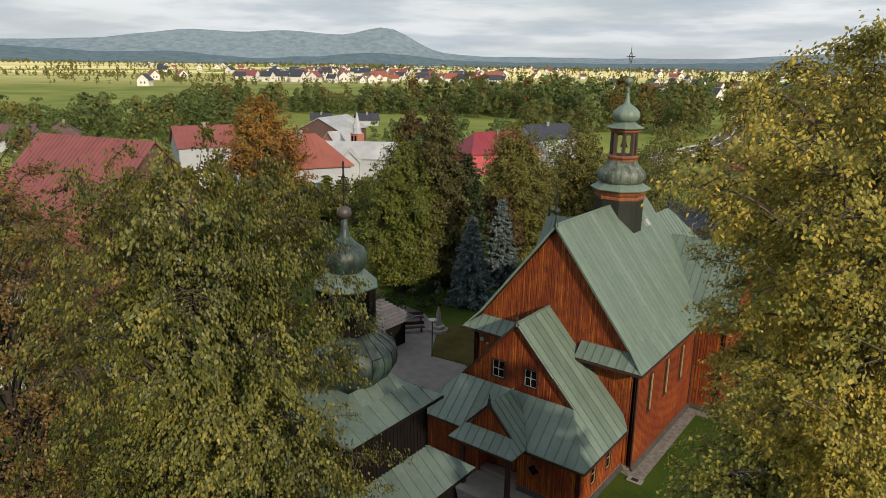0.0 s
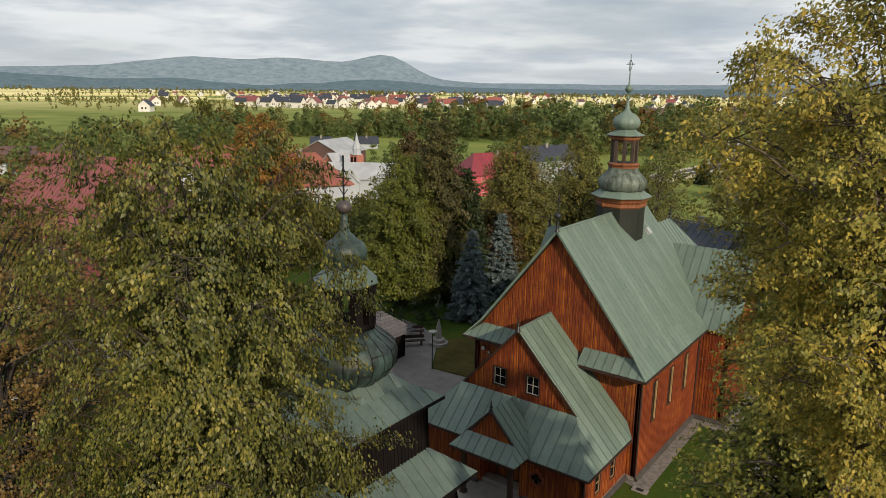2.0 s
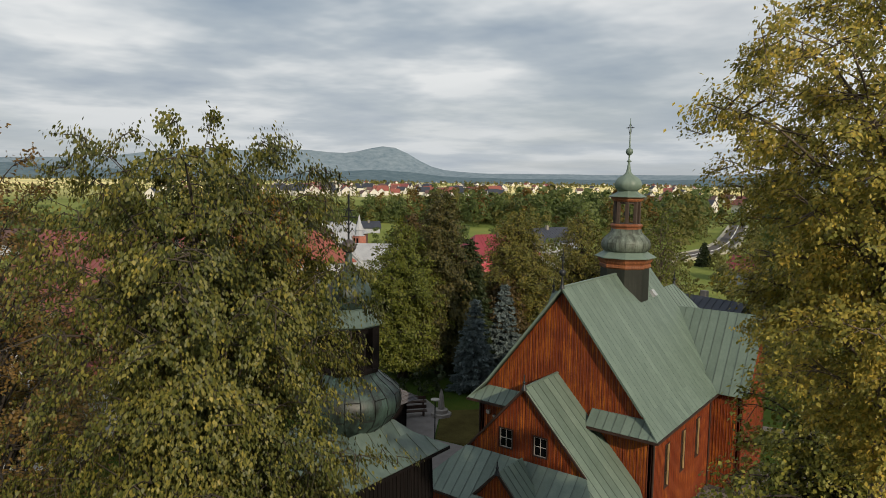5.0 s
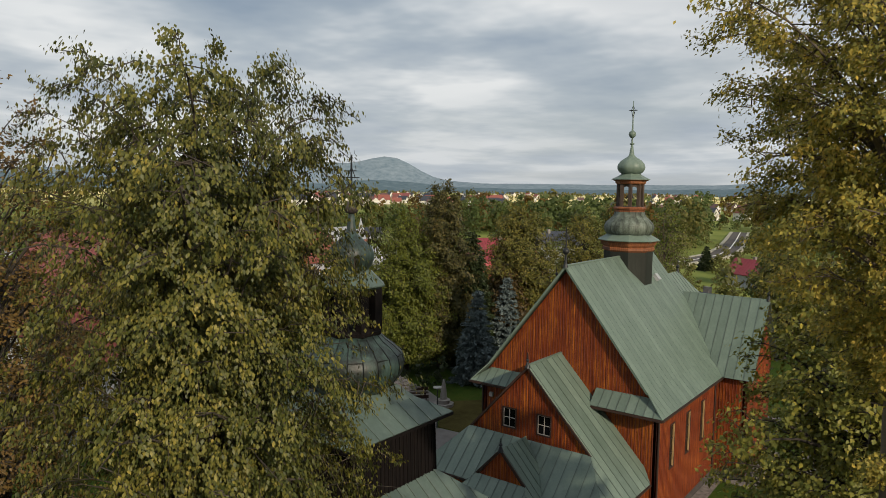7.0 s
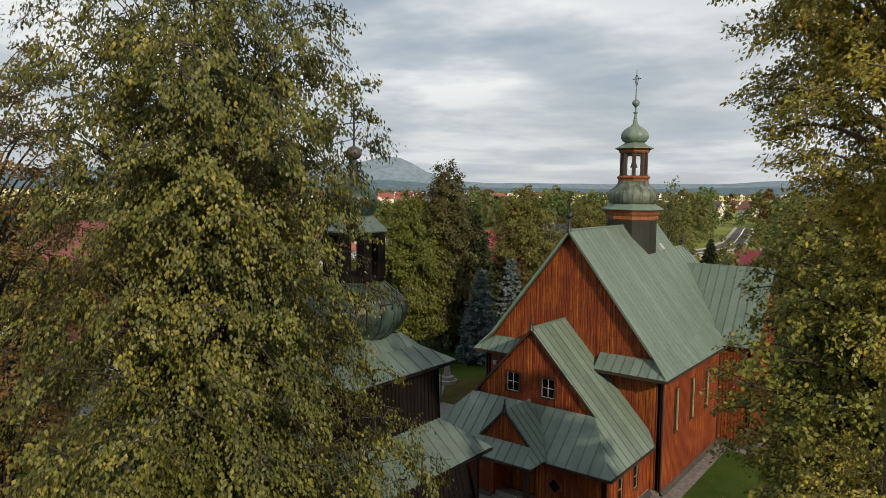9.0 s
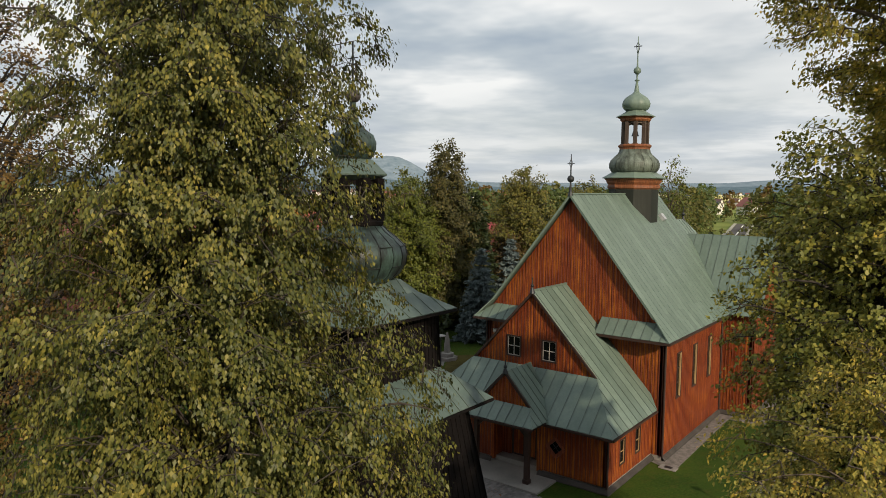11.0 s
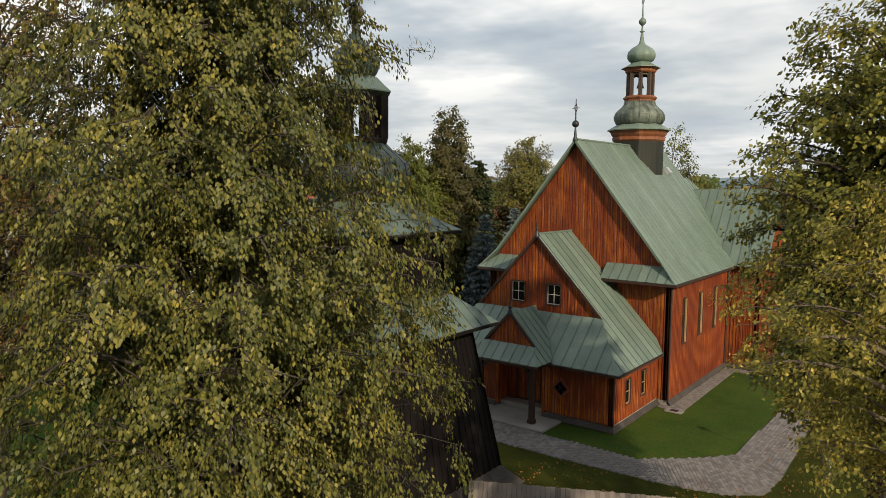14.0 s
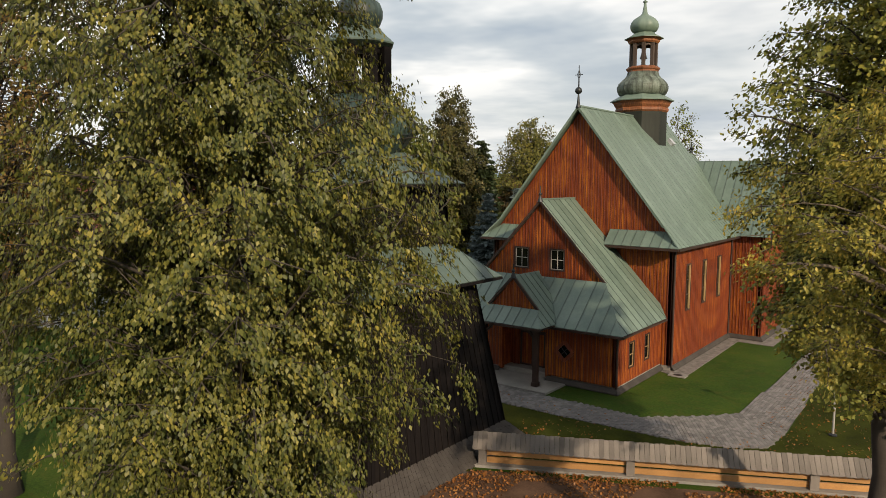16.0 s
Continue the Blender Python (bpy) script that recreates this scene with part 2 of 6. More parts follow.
LEAF_LIME = leaf_mat("lime_leaves", (0.12, (0.017, 0.022, 0.006)), (0.38, (0.053, 0.063, 0.014)), (0.60, (0.142, 0.134, 0.028)), (0.80, (0.325, 0.258, 0.054)), (0.95, (0.400, 0.195, 0.036)), trans=0.15)
LEAF_MAPLE = leaf_mat("maple_leaves", (0.10, (0.060, 0.074, 0.018)), (0.36, (0.182, 0.180, 0.040)), (0.58, (0.375, 0.305, 0.060)), (0.79, (0.650, 0.430, 0.075)), (0.95, (0.600, 0.240, 0.050)), trans=0.30)
LEAF_ASH = leaf_mat("olive_brown_leaves", (0.10, (0.042, 0.050, 0.012)), (0.45, (0.115, 0.115, 0.025)), (0.9, (0.287, 0.212, 0.040)))
LEAF_GREEN = leaf_mat("green_leaves", (0.15, (0.049, 0.068, 0.012)), (0.55, (0.115, 0.131, 0.021)), (0.9, (0.230, 0.202, 0.030)))
LEAF_HORN = leaf_mat("hornbeam_leaves", (0.12, (0.056, 0.072, 0.014)), (0.48, (0.170, 0.176, 0.036)), (0.85, (0.440, 0.345, 0.060)))
LEAF_DARK = leaf_mat("dark_needles", (0.15, (0.014, 0.023, 0.009)), (0.55, (0.030, 0.043, 0.015)), (0.9, (0.065, 0.068, 0.023)), trans=0.15)
LEAF_BLUE = leaf_mat("blue_spruce_needles", (0.15, (0.052, 0.072, 0.072)), (0.55, (0.111, 0.142, 0.142)), (0.9, (0.187, 0.233, 0.222)), trans=0.15)
LEAF_BROWN = leaf_mat("brown_leaves", (0.15, (0.032, 0.024, 0.010)), (0.5, (0.074, 0.051, 0.017)), (0.9, (0.156, 0.090, 0.026)))
LEAF_ORANGE = leaf_mat("orange_leaves", (0.15, (0.096, 0.072, 0.014)), (0.5, (0.240, 0.120, 0.022)), (0.9, (0.432, 0.168, 0.030)))
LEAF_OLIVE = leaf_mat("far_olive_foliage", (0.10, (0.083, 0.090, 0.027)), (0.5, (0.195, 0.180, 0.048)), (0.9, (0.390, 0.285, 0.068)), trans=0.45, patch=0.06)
LEAF_AUTUMN = leaf_mat("far_autumn_foliage", (0.10, (0.08, 0.055, 0.015)), (0.5, (0.2, 0.12, 0.03)), (0.9, (0.36, 0.22, 0.05)), trans=0.45, patch=0.06)
LEAF_LARCH = leaf_mat("larch_needles", (0.15, (0.029, 0.034, 0.010)), (0.5, (0.072, 0.068, 0.021)), (0.9, (0.182, 0.130, 0.034)))
LEAF_FAR = leaf_mat("far_foliage", (0.10, (0.068, 0.097, 0.030)), (0.45, (0.135, 0.172, 0.052)), (0.75, (0.248, 0.251, 0.070)), (0.95, (0.450, 0.310, 0.076)), trans=0.45, patch=0.06)
LEAF_RUST = leaf_mat("rusty_olive_leaves", (0.15, (0.060, 0.042, 0.014)), (0.5, (0.144, 0.090, 0.026)), (0.9, (0.264, 0.144, 0.042)))
FALLEN = leaf_mat("fallen_leaves", (0.15, (0.091, 0.033, 0.010)), (0.5, (0.224, 0.086, 0.021)), (0.9, (0.315, 0.165, 0.042)), trans=0.05)

# ---- mesh helpers ----


def thing(name, label, category, at=(0, 0, 0), group="", kind="", turn=0.0):
    e = new(name)
    e.location, e.rotation_euler = at, (0, 0, radians(turn))
    e.empty_display_size = 0.2
    return tagged(e, label, category, group, kind)


def part(name, bm, material, parent, label="", smooth=False, kind=""):
    me = bm
    if isinstance(bm, bmesh.types.BMesh):
        me = bpy.data.meshes.new(name)
        bm.normal_update()
        bm.to_mesh(me)
        bm.free()
    if material is not None and not me.materials:
        me.materials.append(material)
    if smooth:
        me.polygons.foreach_set("use_smooth", [True] * len(me.polygons))
    ob = new(name, me)
    ob.parent = parent
    return tagged(ob, label=label, kind=kind)


def box(bm, x0, x1, y0, y1, z0, z1):
    v = [bm.verts.new(p) for p in ((x0, y0, z0), (x1, y0, z0), (x1, y1, z0), (x0, y1, z0), (x0, y0, z1), (x1, y0, z1), (x1, y1, z1), (x0, y1, z1))]
    for f in ((3, 2, 1, 0), (4, 5, 6, 7), (0, 1, 5, 4), (1, 2, 6, 5), (2, 3, 7, 6), (3, 0, 4, 7)):
        bm.faces.new([v[i] for i in f])
    return bm


def one_box(*a):
    return box(bmesh.new(), *a)


def prism(bm, pts, off):
    """A solid from a flat outline, pushed along off."""
    pts = [Vector(p) for p in pts]
    off = Vector(off)
    n = sum(((pts[i] - pts[0]).cross(pts[i + 1] - pts[0]) for i in range(1, len(pts) - 1)), Vector())
    if n.dot(off) > 0:
        pts.reverse()
    a = [bm.verts.new(p) for p in pts]
    b = [bm.verts.new(p + off) for p in pts]
    bm.faces.new(a)
    bm.faces.new(b[::-1])
    for i in range(len(a)):
        j = (i + 1) % len(a)
        bm.faces.new((a[j], a[i], b[i], b[j]))
    return bm


def beam(bm, p, q, w, h=None):
    """A straight bar of w by h from p to q."""
    p, q, h = Vector(p), Vector(q), h or w
    d = (q - p).normalized()
    s = d.cross(Vector((0, 0, 1))) if abs(d.z) < 0.95 else Vector((1, 0, 0))
    s.normalize()
    t = s.cross(d)
    prism(bm, [p + s * a * w / 2 + t * b * h / 2 for a, b in ((-1, -1), (1, -1), (1, 1), (-1, 1))], q - p)
    return bm


def tube(bm, pts, radii, sides=8):
    """A tapered round limb along some points."""
    rings = []
    for i, p in enumerate(pts):
        d = (Vector(pts[min(i + 1, len(pts) - 1)]) - Vector(pts[max(i - 1, 0)])).normalized()
        s = d.cross(Vector((0.31, 0.17, 0.93)) if abs(d.z) < 0.9 else Vector((1, 0.1, 0))).normalized()
        t = d.cross(s)
        rings.append([bm.verts.new(Vector(p) + (s * math.cos(a) + t * math.sin(a)) * radii[i]) for a in (2 * math.pi * k / sides for k in range(sides))])
    for a, b in zip(rings, rings[1:]):
        for k in range(sides):
            bm.faces.new((a[k], a[(k + 1) % sides], b[(k + 1) % sides], b[k]))
    bm.faces.new(rings[-1])
    bm.faces.new(rings[0][::-1])
    return bm


def lathe(profile, sides=32, lobes=0, depth=0.0, turn=0.0):
    """A turned body from pairs of radius and height, with shallow lobes where asked."""
    bm = bmesh.new()
    rings = []
    for r, z in profile:
        ring = []
        for k in range(sides):
            a = 2 * math.pi * k / sides + turn
            rr = r * (1 + depth * (abs(math.cos(lobes * a / 2)) - 0.6)) if lobes else r
            ring.append(bm.verts.new((rr * math.cos(a), rr * math.sin(a), z)))
        rings.append(ring)
    for a, b in zip(rings, rings[1:]):
        for k in range(sides):
            bm.faces.new((a[k], a[(k + 1) % sides], b[(k + 1) % sides], b[k]))
    bm.faces.new(rings[-1])
    bm.faces.new(rings[0][::-1])
    return bm


def sheet_seams(profile, count, rings, parent, material):
    """Raised standing seams and cross joints over a turned copper dome."""
    bm = bmesh.new()
    for k in range(count):
        a = 2 * math.pi * k / count
        for (r0, z0), (r1, z1) in zip(profile, profile[1:]):
            beam(bm, (r0 * math.cos(a), r0 * math.sin(a), z0), (r1 * math.cos(a), r1 * math.sin(a), z1), 0.035)
    for r, z in rings:
        for k in range(count):
            a, b = 2 * math.pi * k / count, 2 * math.pi * (k + 1) / count
            dz = 0.07 * ((k % 2) * 2 - 1)
            beam(bm, (r * math.cos(a), r * math.sin(a), z + dz), (r * math.cos(b), r * math.sin(b), z + dz), 0.03)
    return part("seam", bm, material, parent, kind="stuff")


def clip(poly, a, b, c):
    """The part of a convex outline where a*u + b*v <= c."""
    out = []
    for i, p in enumerate(poly):
        q = poly[(i + 1) % len(poly)]
        dp, dq = a * p[0] + b * p[1] - c, a * q[0] + b * q[1] - c
        if dp <= 1e-9:
            out.append(p)
        if (dp < -1e-9 and dq > 1e-9) or (dp > 1e-9 and dq < -1e-9):
            k = dp / (dp - dq)
            out.append((p[0] + (q[0] - p[0]) * k, p[1] + (q[1] - p[1]) * k))
    return out


def strip(poly, u0, u1):
    return clip(clip(poly, -1, 0, -u0), 1, 0, u1)


# darkened copper: the shading along raised seams is put into its colour
SEAM = copper_mat("shaded_seam_copper", (0.05, 0.07, 0.058), (0.08, 0.105, 0.088), (0.12, 0.15, 0.13))


def slope(parent, pts, material, spacing=0.6, thick=0.06, seam=0.028, name="roof_panel", seam_mat=None):
    """A roof slope laid with standing-seam sheets: each sheet a part with a raised seam along its edge."""
    pts = [Vector(p) for p in pts]
    n = sum(((pts[i] - pts[0]).cross(pts[i + 1] - pts[0]) for i in range(1, len(pts) - 1)), Vector()).normalized()
    if n.z < 0:
        n.negate()
    u = Vector((0, 0, 1)).cross(n).normalized()
    v = n.cross(u)
    o = pts[0]
    flat = [((p - o).dot(u), (p - o).dot(v)) for p in pts]
    lo, hi = min(p[0] for p in flat), max(p[0] for p in flat)
    count = max(1, round((hi - lo) / spacing))
    step = (hi - lo) / count
    for k in range(count):
        u0, u1 = lo + k * step, lo + (k + 1) * step
        piece = strip(flat, u0, u1)
        if len(piece) < 3:
            continue
        bm = bmesh.new()
        lift = n * random.uniform(0, 0.006)
        prism(bm, [o + u * a + v * b + lift for a, b in piece], -n * thick)
        if k:
            edge = strip(flat, u0 - 0.004, u0 + 0.004)
            if len(edge) >= 3:
                b0, b1 = min(e[1] for e in edge), max(e[1] for e in edge)
                if b1 - b0 > 0.1:
                    kept = len(bm.faces)
                    beam(bm, o + u * u0 + v * b0 + n * seam / 2, o + u * u0 + v * b1 + n * seam / 2, 0.04, seam)
                    bm.faces.ensure_lookup_table()
                    for f in bm.faces[kept:]:
                        f.material_index = 1
        part(name, bm, material, parent).data.materials.append(seam_mat or SEAM)


def wall(parent, name, origin, u, n, outline, thick, material, holes=(), batten=0.2, batten_mat=None, label=""):
    """An upright boarded wall: outline in (along, up), rectangular openings cut through, battens over the joints."""
    o, u, n = Vector(origin), Vector(u), Vector(n)
    up = Vector((0, 0, 1))
    bm = bmesh.new()
    cuts = sorted({min(p[0] for p in outline), max(p[0] for p in outline), *(h[0] for h in holes), *(h[1] for h in holes)})
    for a, b in zip(cuts, cuts[1:]):
        piece = strip(outline, a, b)
        if len(piece) < 3:
            continue
        here = sorted((h for h in holes if h[0] <= a + 1e-6 and h[1] >= b - 1e-6), key=lambda h: h[2])
        bits, rest = [], piece
        for h in here:
            bits.append(clip(rest, 0, 1, h[2]))
            rest = clip(rest, 0, -1, -h[3])
        for bit in bits + [rest]:
            if len(bit) >= 3:
                prism(bm, [o + u * p + up * q for p, q in bit], -n * thick)
    w = part(name, bm, material, parent, label)
    if batten:
        bm = bmesh.new()
        lo, hi = min(p[0] for p in outline), max(p[0] for p in outline)
        base = o.dot(u)
        k = math.ceil((lo + base) / batten)
        while k * batten - base < hi:
            a = k * batten - base
            k += 1
            edge = strip(outline, a - 0.002, a + 0.002)
            if len(edge) < 3:
                continue
            z0, z1 = min(e[1] for e in edge), max(e[1] for e in edge)
            spans = [(z0, z1)]
            for h in holes:
                if h[0] - 0.08 < a < h[1] + 0.08:
                    spans = [s for z, y in spans for s in ((z, min(y, h[2] - 0.08)), (max(z, h[3] + 0.08), y)) if s[1] - s[0] > 0.05]
            for z, y in spans:
                c = o + u * a
                prism(bm, [c + u * s + up * q for s, q in ((-0.022, z), (0.022, z), (0.022, y), (-0.022, y))], n * 0.025)
        if len(bm.faces):
            part("batten", bm, batten_mat or BATTEN, w, kind="stuff")
    return w


def window(parent, origin, u, n, w, h, frame_mat, panes=(2, 2), glass=None, bar=0.032, depth=0.10, kind_name="window", bar_mat=None):
    """A framed window set into its opening: frame, glazing bars and panes."""
    o, u, n, up = Vector(origin), Vector(u), Vector(n), Vector((0, 0, 1))

    def slab(bm, a0, a1, b0, b1, d0, d1):
        prism(bm, [o + u * a + up * b + n * d0 for a, b in ((a0, b0), (a1, b0), (a1, b1), (a0, b1))], n * (d1 - d0))

    bm = bmesh.new()
    for a0, a1, b0, b1 in ((-0.07, 0.0, -0.07, h + 0.07), (w, w + 0.07, -0.07, h + 0.07), (0, w, -0.07, 0), (0, w, h, h + 0.07)):
        slab(bm, a0, a1, b0, b1, -depth, 0.045)
    win = part(kind_name, bm, frame_mat, parent)
    nx, ny = panes
    bm = bmesh.new()
    for i in range(1, nx):
        slab(bm, w * i / nx - bar / 2, w * i / nx + bar / 2, 0, h, -0.06, 0.0)
    for j in range(1, ny):
        slab(bm, 0, w, h * j / ny - bar / 2, h * j / ny + bar / 2, -0.055, -0.005)
    for a0, a1, b0, b1 in ((0, bar, 0, h), (w - bar, w, 0, h), (bar, w - bar, 0, bar), (bar, w - bar, h - bar, h)):
        slab(bm, a0, a1, b0, b1, -0.065, 0.003)
    part("glazing_bar", bm, bar_mat or WHITE, win)
    for i in range(nx):
        for j in range(ny):
            bm = bmesh.new()
            slab(bm, w * i / nx, w * (i + 1) / nx, h * j / ny, h * (j + 1) / ny, -0.045, -0.035)
            part("pane", bm, glass or GLASS, win)
    return win

# ---- ground ----


def ground_height(x, y):
    r = math.hypot(x + 5, y)
    k = min(1.0, max(0.0, (r - 38) / 70))
    k = k * k * (3 - 2 * k)
    far = min(1.0, max(0.0, (r - 160) / 1200))
    return -5.0 * k + 1.5 * far * noise.noise((x * 0.004, y * 0.004, 0.3))


gm = Mat("ground_sheet")
g_sep = gm.n.new("ShaderNodeSeparateXYZ")
gm.l.new(gm.co, g_sep.inputs[0])
g_r = gm.math("SQRT", gm.math("ADD", gm.math("MULTIPLY", g_sep.outputs[0], g_sep.outputs[0]), gm.math("MULTIPLY", g_sep.outputs[1], g_sep.outputs[1])))
g_turn = gm.n.new("ShaderNodeMapping")
g_turn.inputs["Rotation"].default_value = (0, 0, radians(52))
g_turn.inputs["Scale"].default_value = (0.0045, 0.0012, 0.0)
gm.l.new(gm.co, g_turn.inputs[0])
g_vor = gm.n.new("ShaderNodeTexVoronoi")
g_vor.inputs["Scale"].default_value = 1.0
gm.l.new(g_turn.outputs[0], g_vor.inputs["Vector"])
g_cell = gm.n.new("ShaderNodeSeparateColor")
gm.l.new(g_vor.outputs["Color"], g_cell.inputs[0])
# far field colours; the straw tones are brightened for sun on the plain
strips = gm.ramp(g_cell.outputs[0], (0.0, (0.16, 0.24, 0.055)), (0.28, (0.30, 0.33, 0.10)), (0.40, (0.66, 0.57, 0.24)), (0.8, (0.80, 0.69, 0.34)), (1.0, (0.36, 0.38, 0.14)))
lawn = gm.ramp(gm.math("ADD", gm.math("MULTIPLY", gm.noise(0.25, 4), 0.5), gm.math("MULTIPLY", gm.noise(9, 3), 0.5)), (0.3, (0.015, 0.029, 0.003)), (0.5, (0.031, 0.059, 0.007)), (0.72, (0.066, 0.086, 0.010)))
leafy = gm.ramp(gm.noise(1.6, 6, 0.7), (0.50, (0, 0, 0)), (0.66, (1, 1, 1)))
lawn = gm.mix(gm.math("MULTIPLY", leafy, 0.22), lawn, (0.11, 0.062, 0.02))
meadow = gm.ramp(gm.noise(0.02, 4), (0.35, (0.12, 0.16, 0.035)), (0.65, (0.23, 0.25, 0.065)))
near_k = gm.ramp(gm.math("DIVIDE", g_r, 400.0), (0.16, (0, 0, 0)), (0.30, (1, 1, 1)))
far_k = gm.ramp(gm.math("DIVIDE", g_r, 2400.0), (0.30, (0, 0, 0)), (0.62, (1, 1, 1)))
g_col = gm.mix(far_k, gm.mix(near_k, lawn, meadow), strips)
gm.bump(gm.noise(22, 3), 0.6, 0.03)
gm.b.inputs["Specular IOR Level"].default_value = 0.1
GROUND = gm.done(g_col, 0.95)

rs = [0, 3, 6, 10, 14, 18, 23, 28, 34, 40, 48, 58, 70, 85, 105, 130, 170, 220, 300, 420, 600, 850, 1200, 1700, 2400, 3300, 4200, 4850]
bm = bmesh.new()
g_rings = []
for r in rs:
    g_rings.append([bm.verts.new((r * math.cos(a), r * math.sin(a), ground_height(r * math.cos(a), r * math.sin(a)))) for a in (2 * math.pi * k / 96 for k in range(96))] if r else [bm.verts.new((0, 0, 0))])
for a, b in zip(g_rings, g_rings[1:]):
    for k in range(96):
        j = (k + 1) % 96
        bm.faces.new((a[0], b[k], b[j]) if len(a) == 1 else (a[k], b[k], b[j], a[j]))
tagged(part("ground", bm, GROUND, None, "grass ground and open fields strewn with fallen leaves", smooth=True), category="ground", kind="structure")


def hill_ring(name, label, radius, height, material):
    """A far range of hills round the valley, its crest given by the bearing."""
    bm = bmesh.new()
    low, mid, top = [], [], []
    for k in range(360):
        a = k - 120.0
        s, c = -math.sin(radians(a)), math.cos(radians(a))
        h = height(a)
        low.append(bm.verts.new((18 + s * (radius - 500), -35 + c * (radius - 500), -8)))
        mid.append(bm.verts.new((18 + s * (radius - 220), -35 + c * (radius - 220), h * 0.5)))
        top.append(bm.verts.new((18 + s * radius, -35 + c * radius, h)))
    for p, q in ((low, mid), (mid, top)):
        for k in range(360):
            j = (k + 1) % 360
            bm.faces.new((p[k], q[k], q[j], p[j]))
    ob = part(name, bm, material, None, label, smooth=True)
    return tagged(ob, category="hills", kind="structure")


def bell(a, centre, width, px):
    return px * math.exp(-(((a - centre) / width) ** 2))


def crest_far(a):
    px = 9 + bell(a, 66, 6, 8) + bell(a, 56.5, 5.5, 30) + bell(a, 48, 5, 32) + bell(a, 41.4, 3.0, 38) + bell(a, 7, 6, 10) + bell(a, -40, 30, 30) + bell(a, 120, 40, 35) + 2.0 * noise.noise((a * 0.35, 2.0, 0))
    return 23 + px * 4.55 / 1.231


def crest_near(a):
    px = 1.5 + bell(a, 70, 8, 14) + bell(a, 42, 4, 13) + bell(a, 48, 3, 5) + bell(a, 57, 4, 9) + bell(a, 12, 6, 5) + 1.6 * noise.noise((a * 0.5, 7.0, 0))
    return 20 + px * 4.2 / 1.231


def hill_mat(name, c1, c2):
    # distance haze is painted into the blue-grey colour, and the hills glow with it
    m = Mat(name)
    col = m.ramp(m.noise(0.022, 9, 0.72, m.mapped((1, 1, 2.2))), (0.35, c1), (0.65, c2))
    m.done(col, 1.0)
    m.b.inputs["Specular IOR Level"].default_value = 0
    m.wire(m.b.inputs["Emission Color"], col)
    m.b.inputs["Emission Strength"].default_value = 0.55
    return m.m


hill_ring("backdrop_far", "far wooded mountain ridge, haze painted into its blue", 4600, crest_far, hill_mat("hazed_far_hills", (0.10, 0.138, 0.165), (0.172, 0.208, 0.232)))
hill_ring("backdrop_near", "low dark foothills before the mountains, haze painted into their blue-green", 4300, crest_near, hill_mat("hazed_near_hills", (0.06, 0.092, 0.11), (0.105, 0.14, 0.158)))

# ---- church ----
church = thing("church", "red-brown boarded wooden church with green copper roofs", "church")
PX0 = -0.28  # middle line of the porch

# nave front gable, side walls, transept and chancel
wall(church, "front_wall", (0, 0, 0), (1, 0, 0), (0, -1, 0), [(-5.7, 0.3), (5.7, 0.3), (5.7, 7.0), (5.1, 7.75), (0, 14.2), (-5.1, 7.75), (-5.7, 7.0)], 0.3, WOOD, label="red-brown boarded gable wall")
nave_holes = [(1.95, 2.55, 3.1, 5.6), (4.75, 5.35, 3.15, 5.6), (7.6, 8.2, 3.15, 5.6)]
wall(church, "side_wall", (5.7, 0, 0), (0, 1, 0), (1, 0, 0), [(0.0, 0.3), (10.6, 0.3), (10.6, 7.2), (0.0, 7.2)], 0.3, WOOD, nave_holes)
wall(church, "side_wall", (-5.7, 0, 0), (0, 1, 0), (-1, 0, 0), [(0.0, 0.3), (10.6, 0.3), (10.6, 7.2), (0.0, 7.2)], 0.3, WOOD)
for y0, y1, z0, z1 in nave_holes:
    window(church, (5.7, y0, z0), (0, 1, 0), (1, 0, 0), y1 - y0, z1 - z0, TRIM, (1, 3), depth=0.16, bar=0.045, bar_mat=TRIM)
    # far jamb only: the sunlight on it is put into this pale strip
    part("reveal", one_box(5.6, 5.735, y1 - 0.10, y1 - 0.002, z0, z1), AMBER, church, "window jamb painted pale ochre for the sun on it")
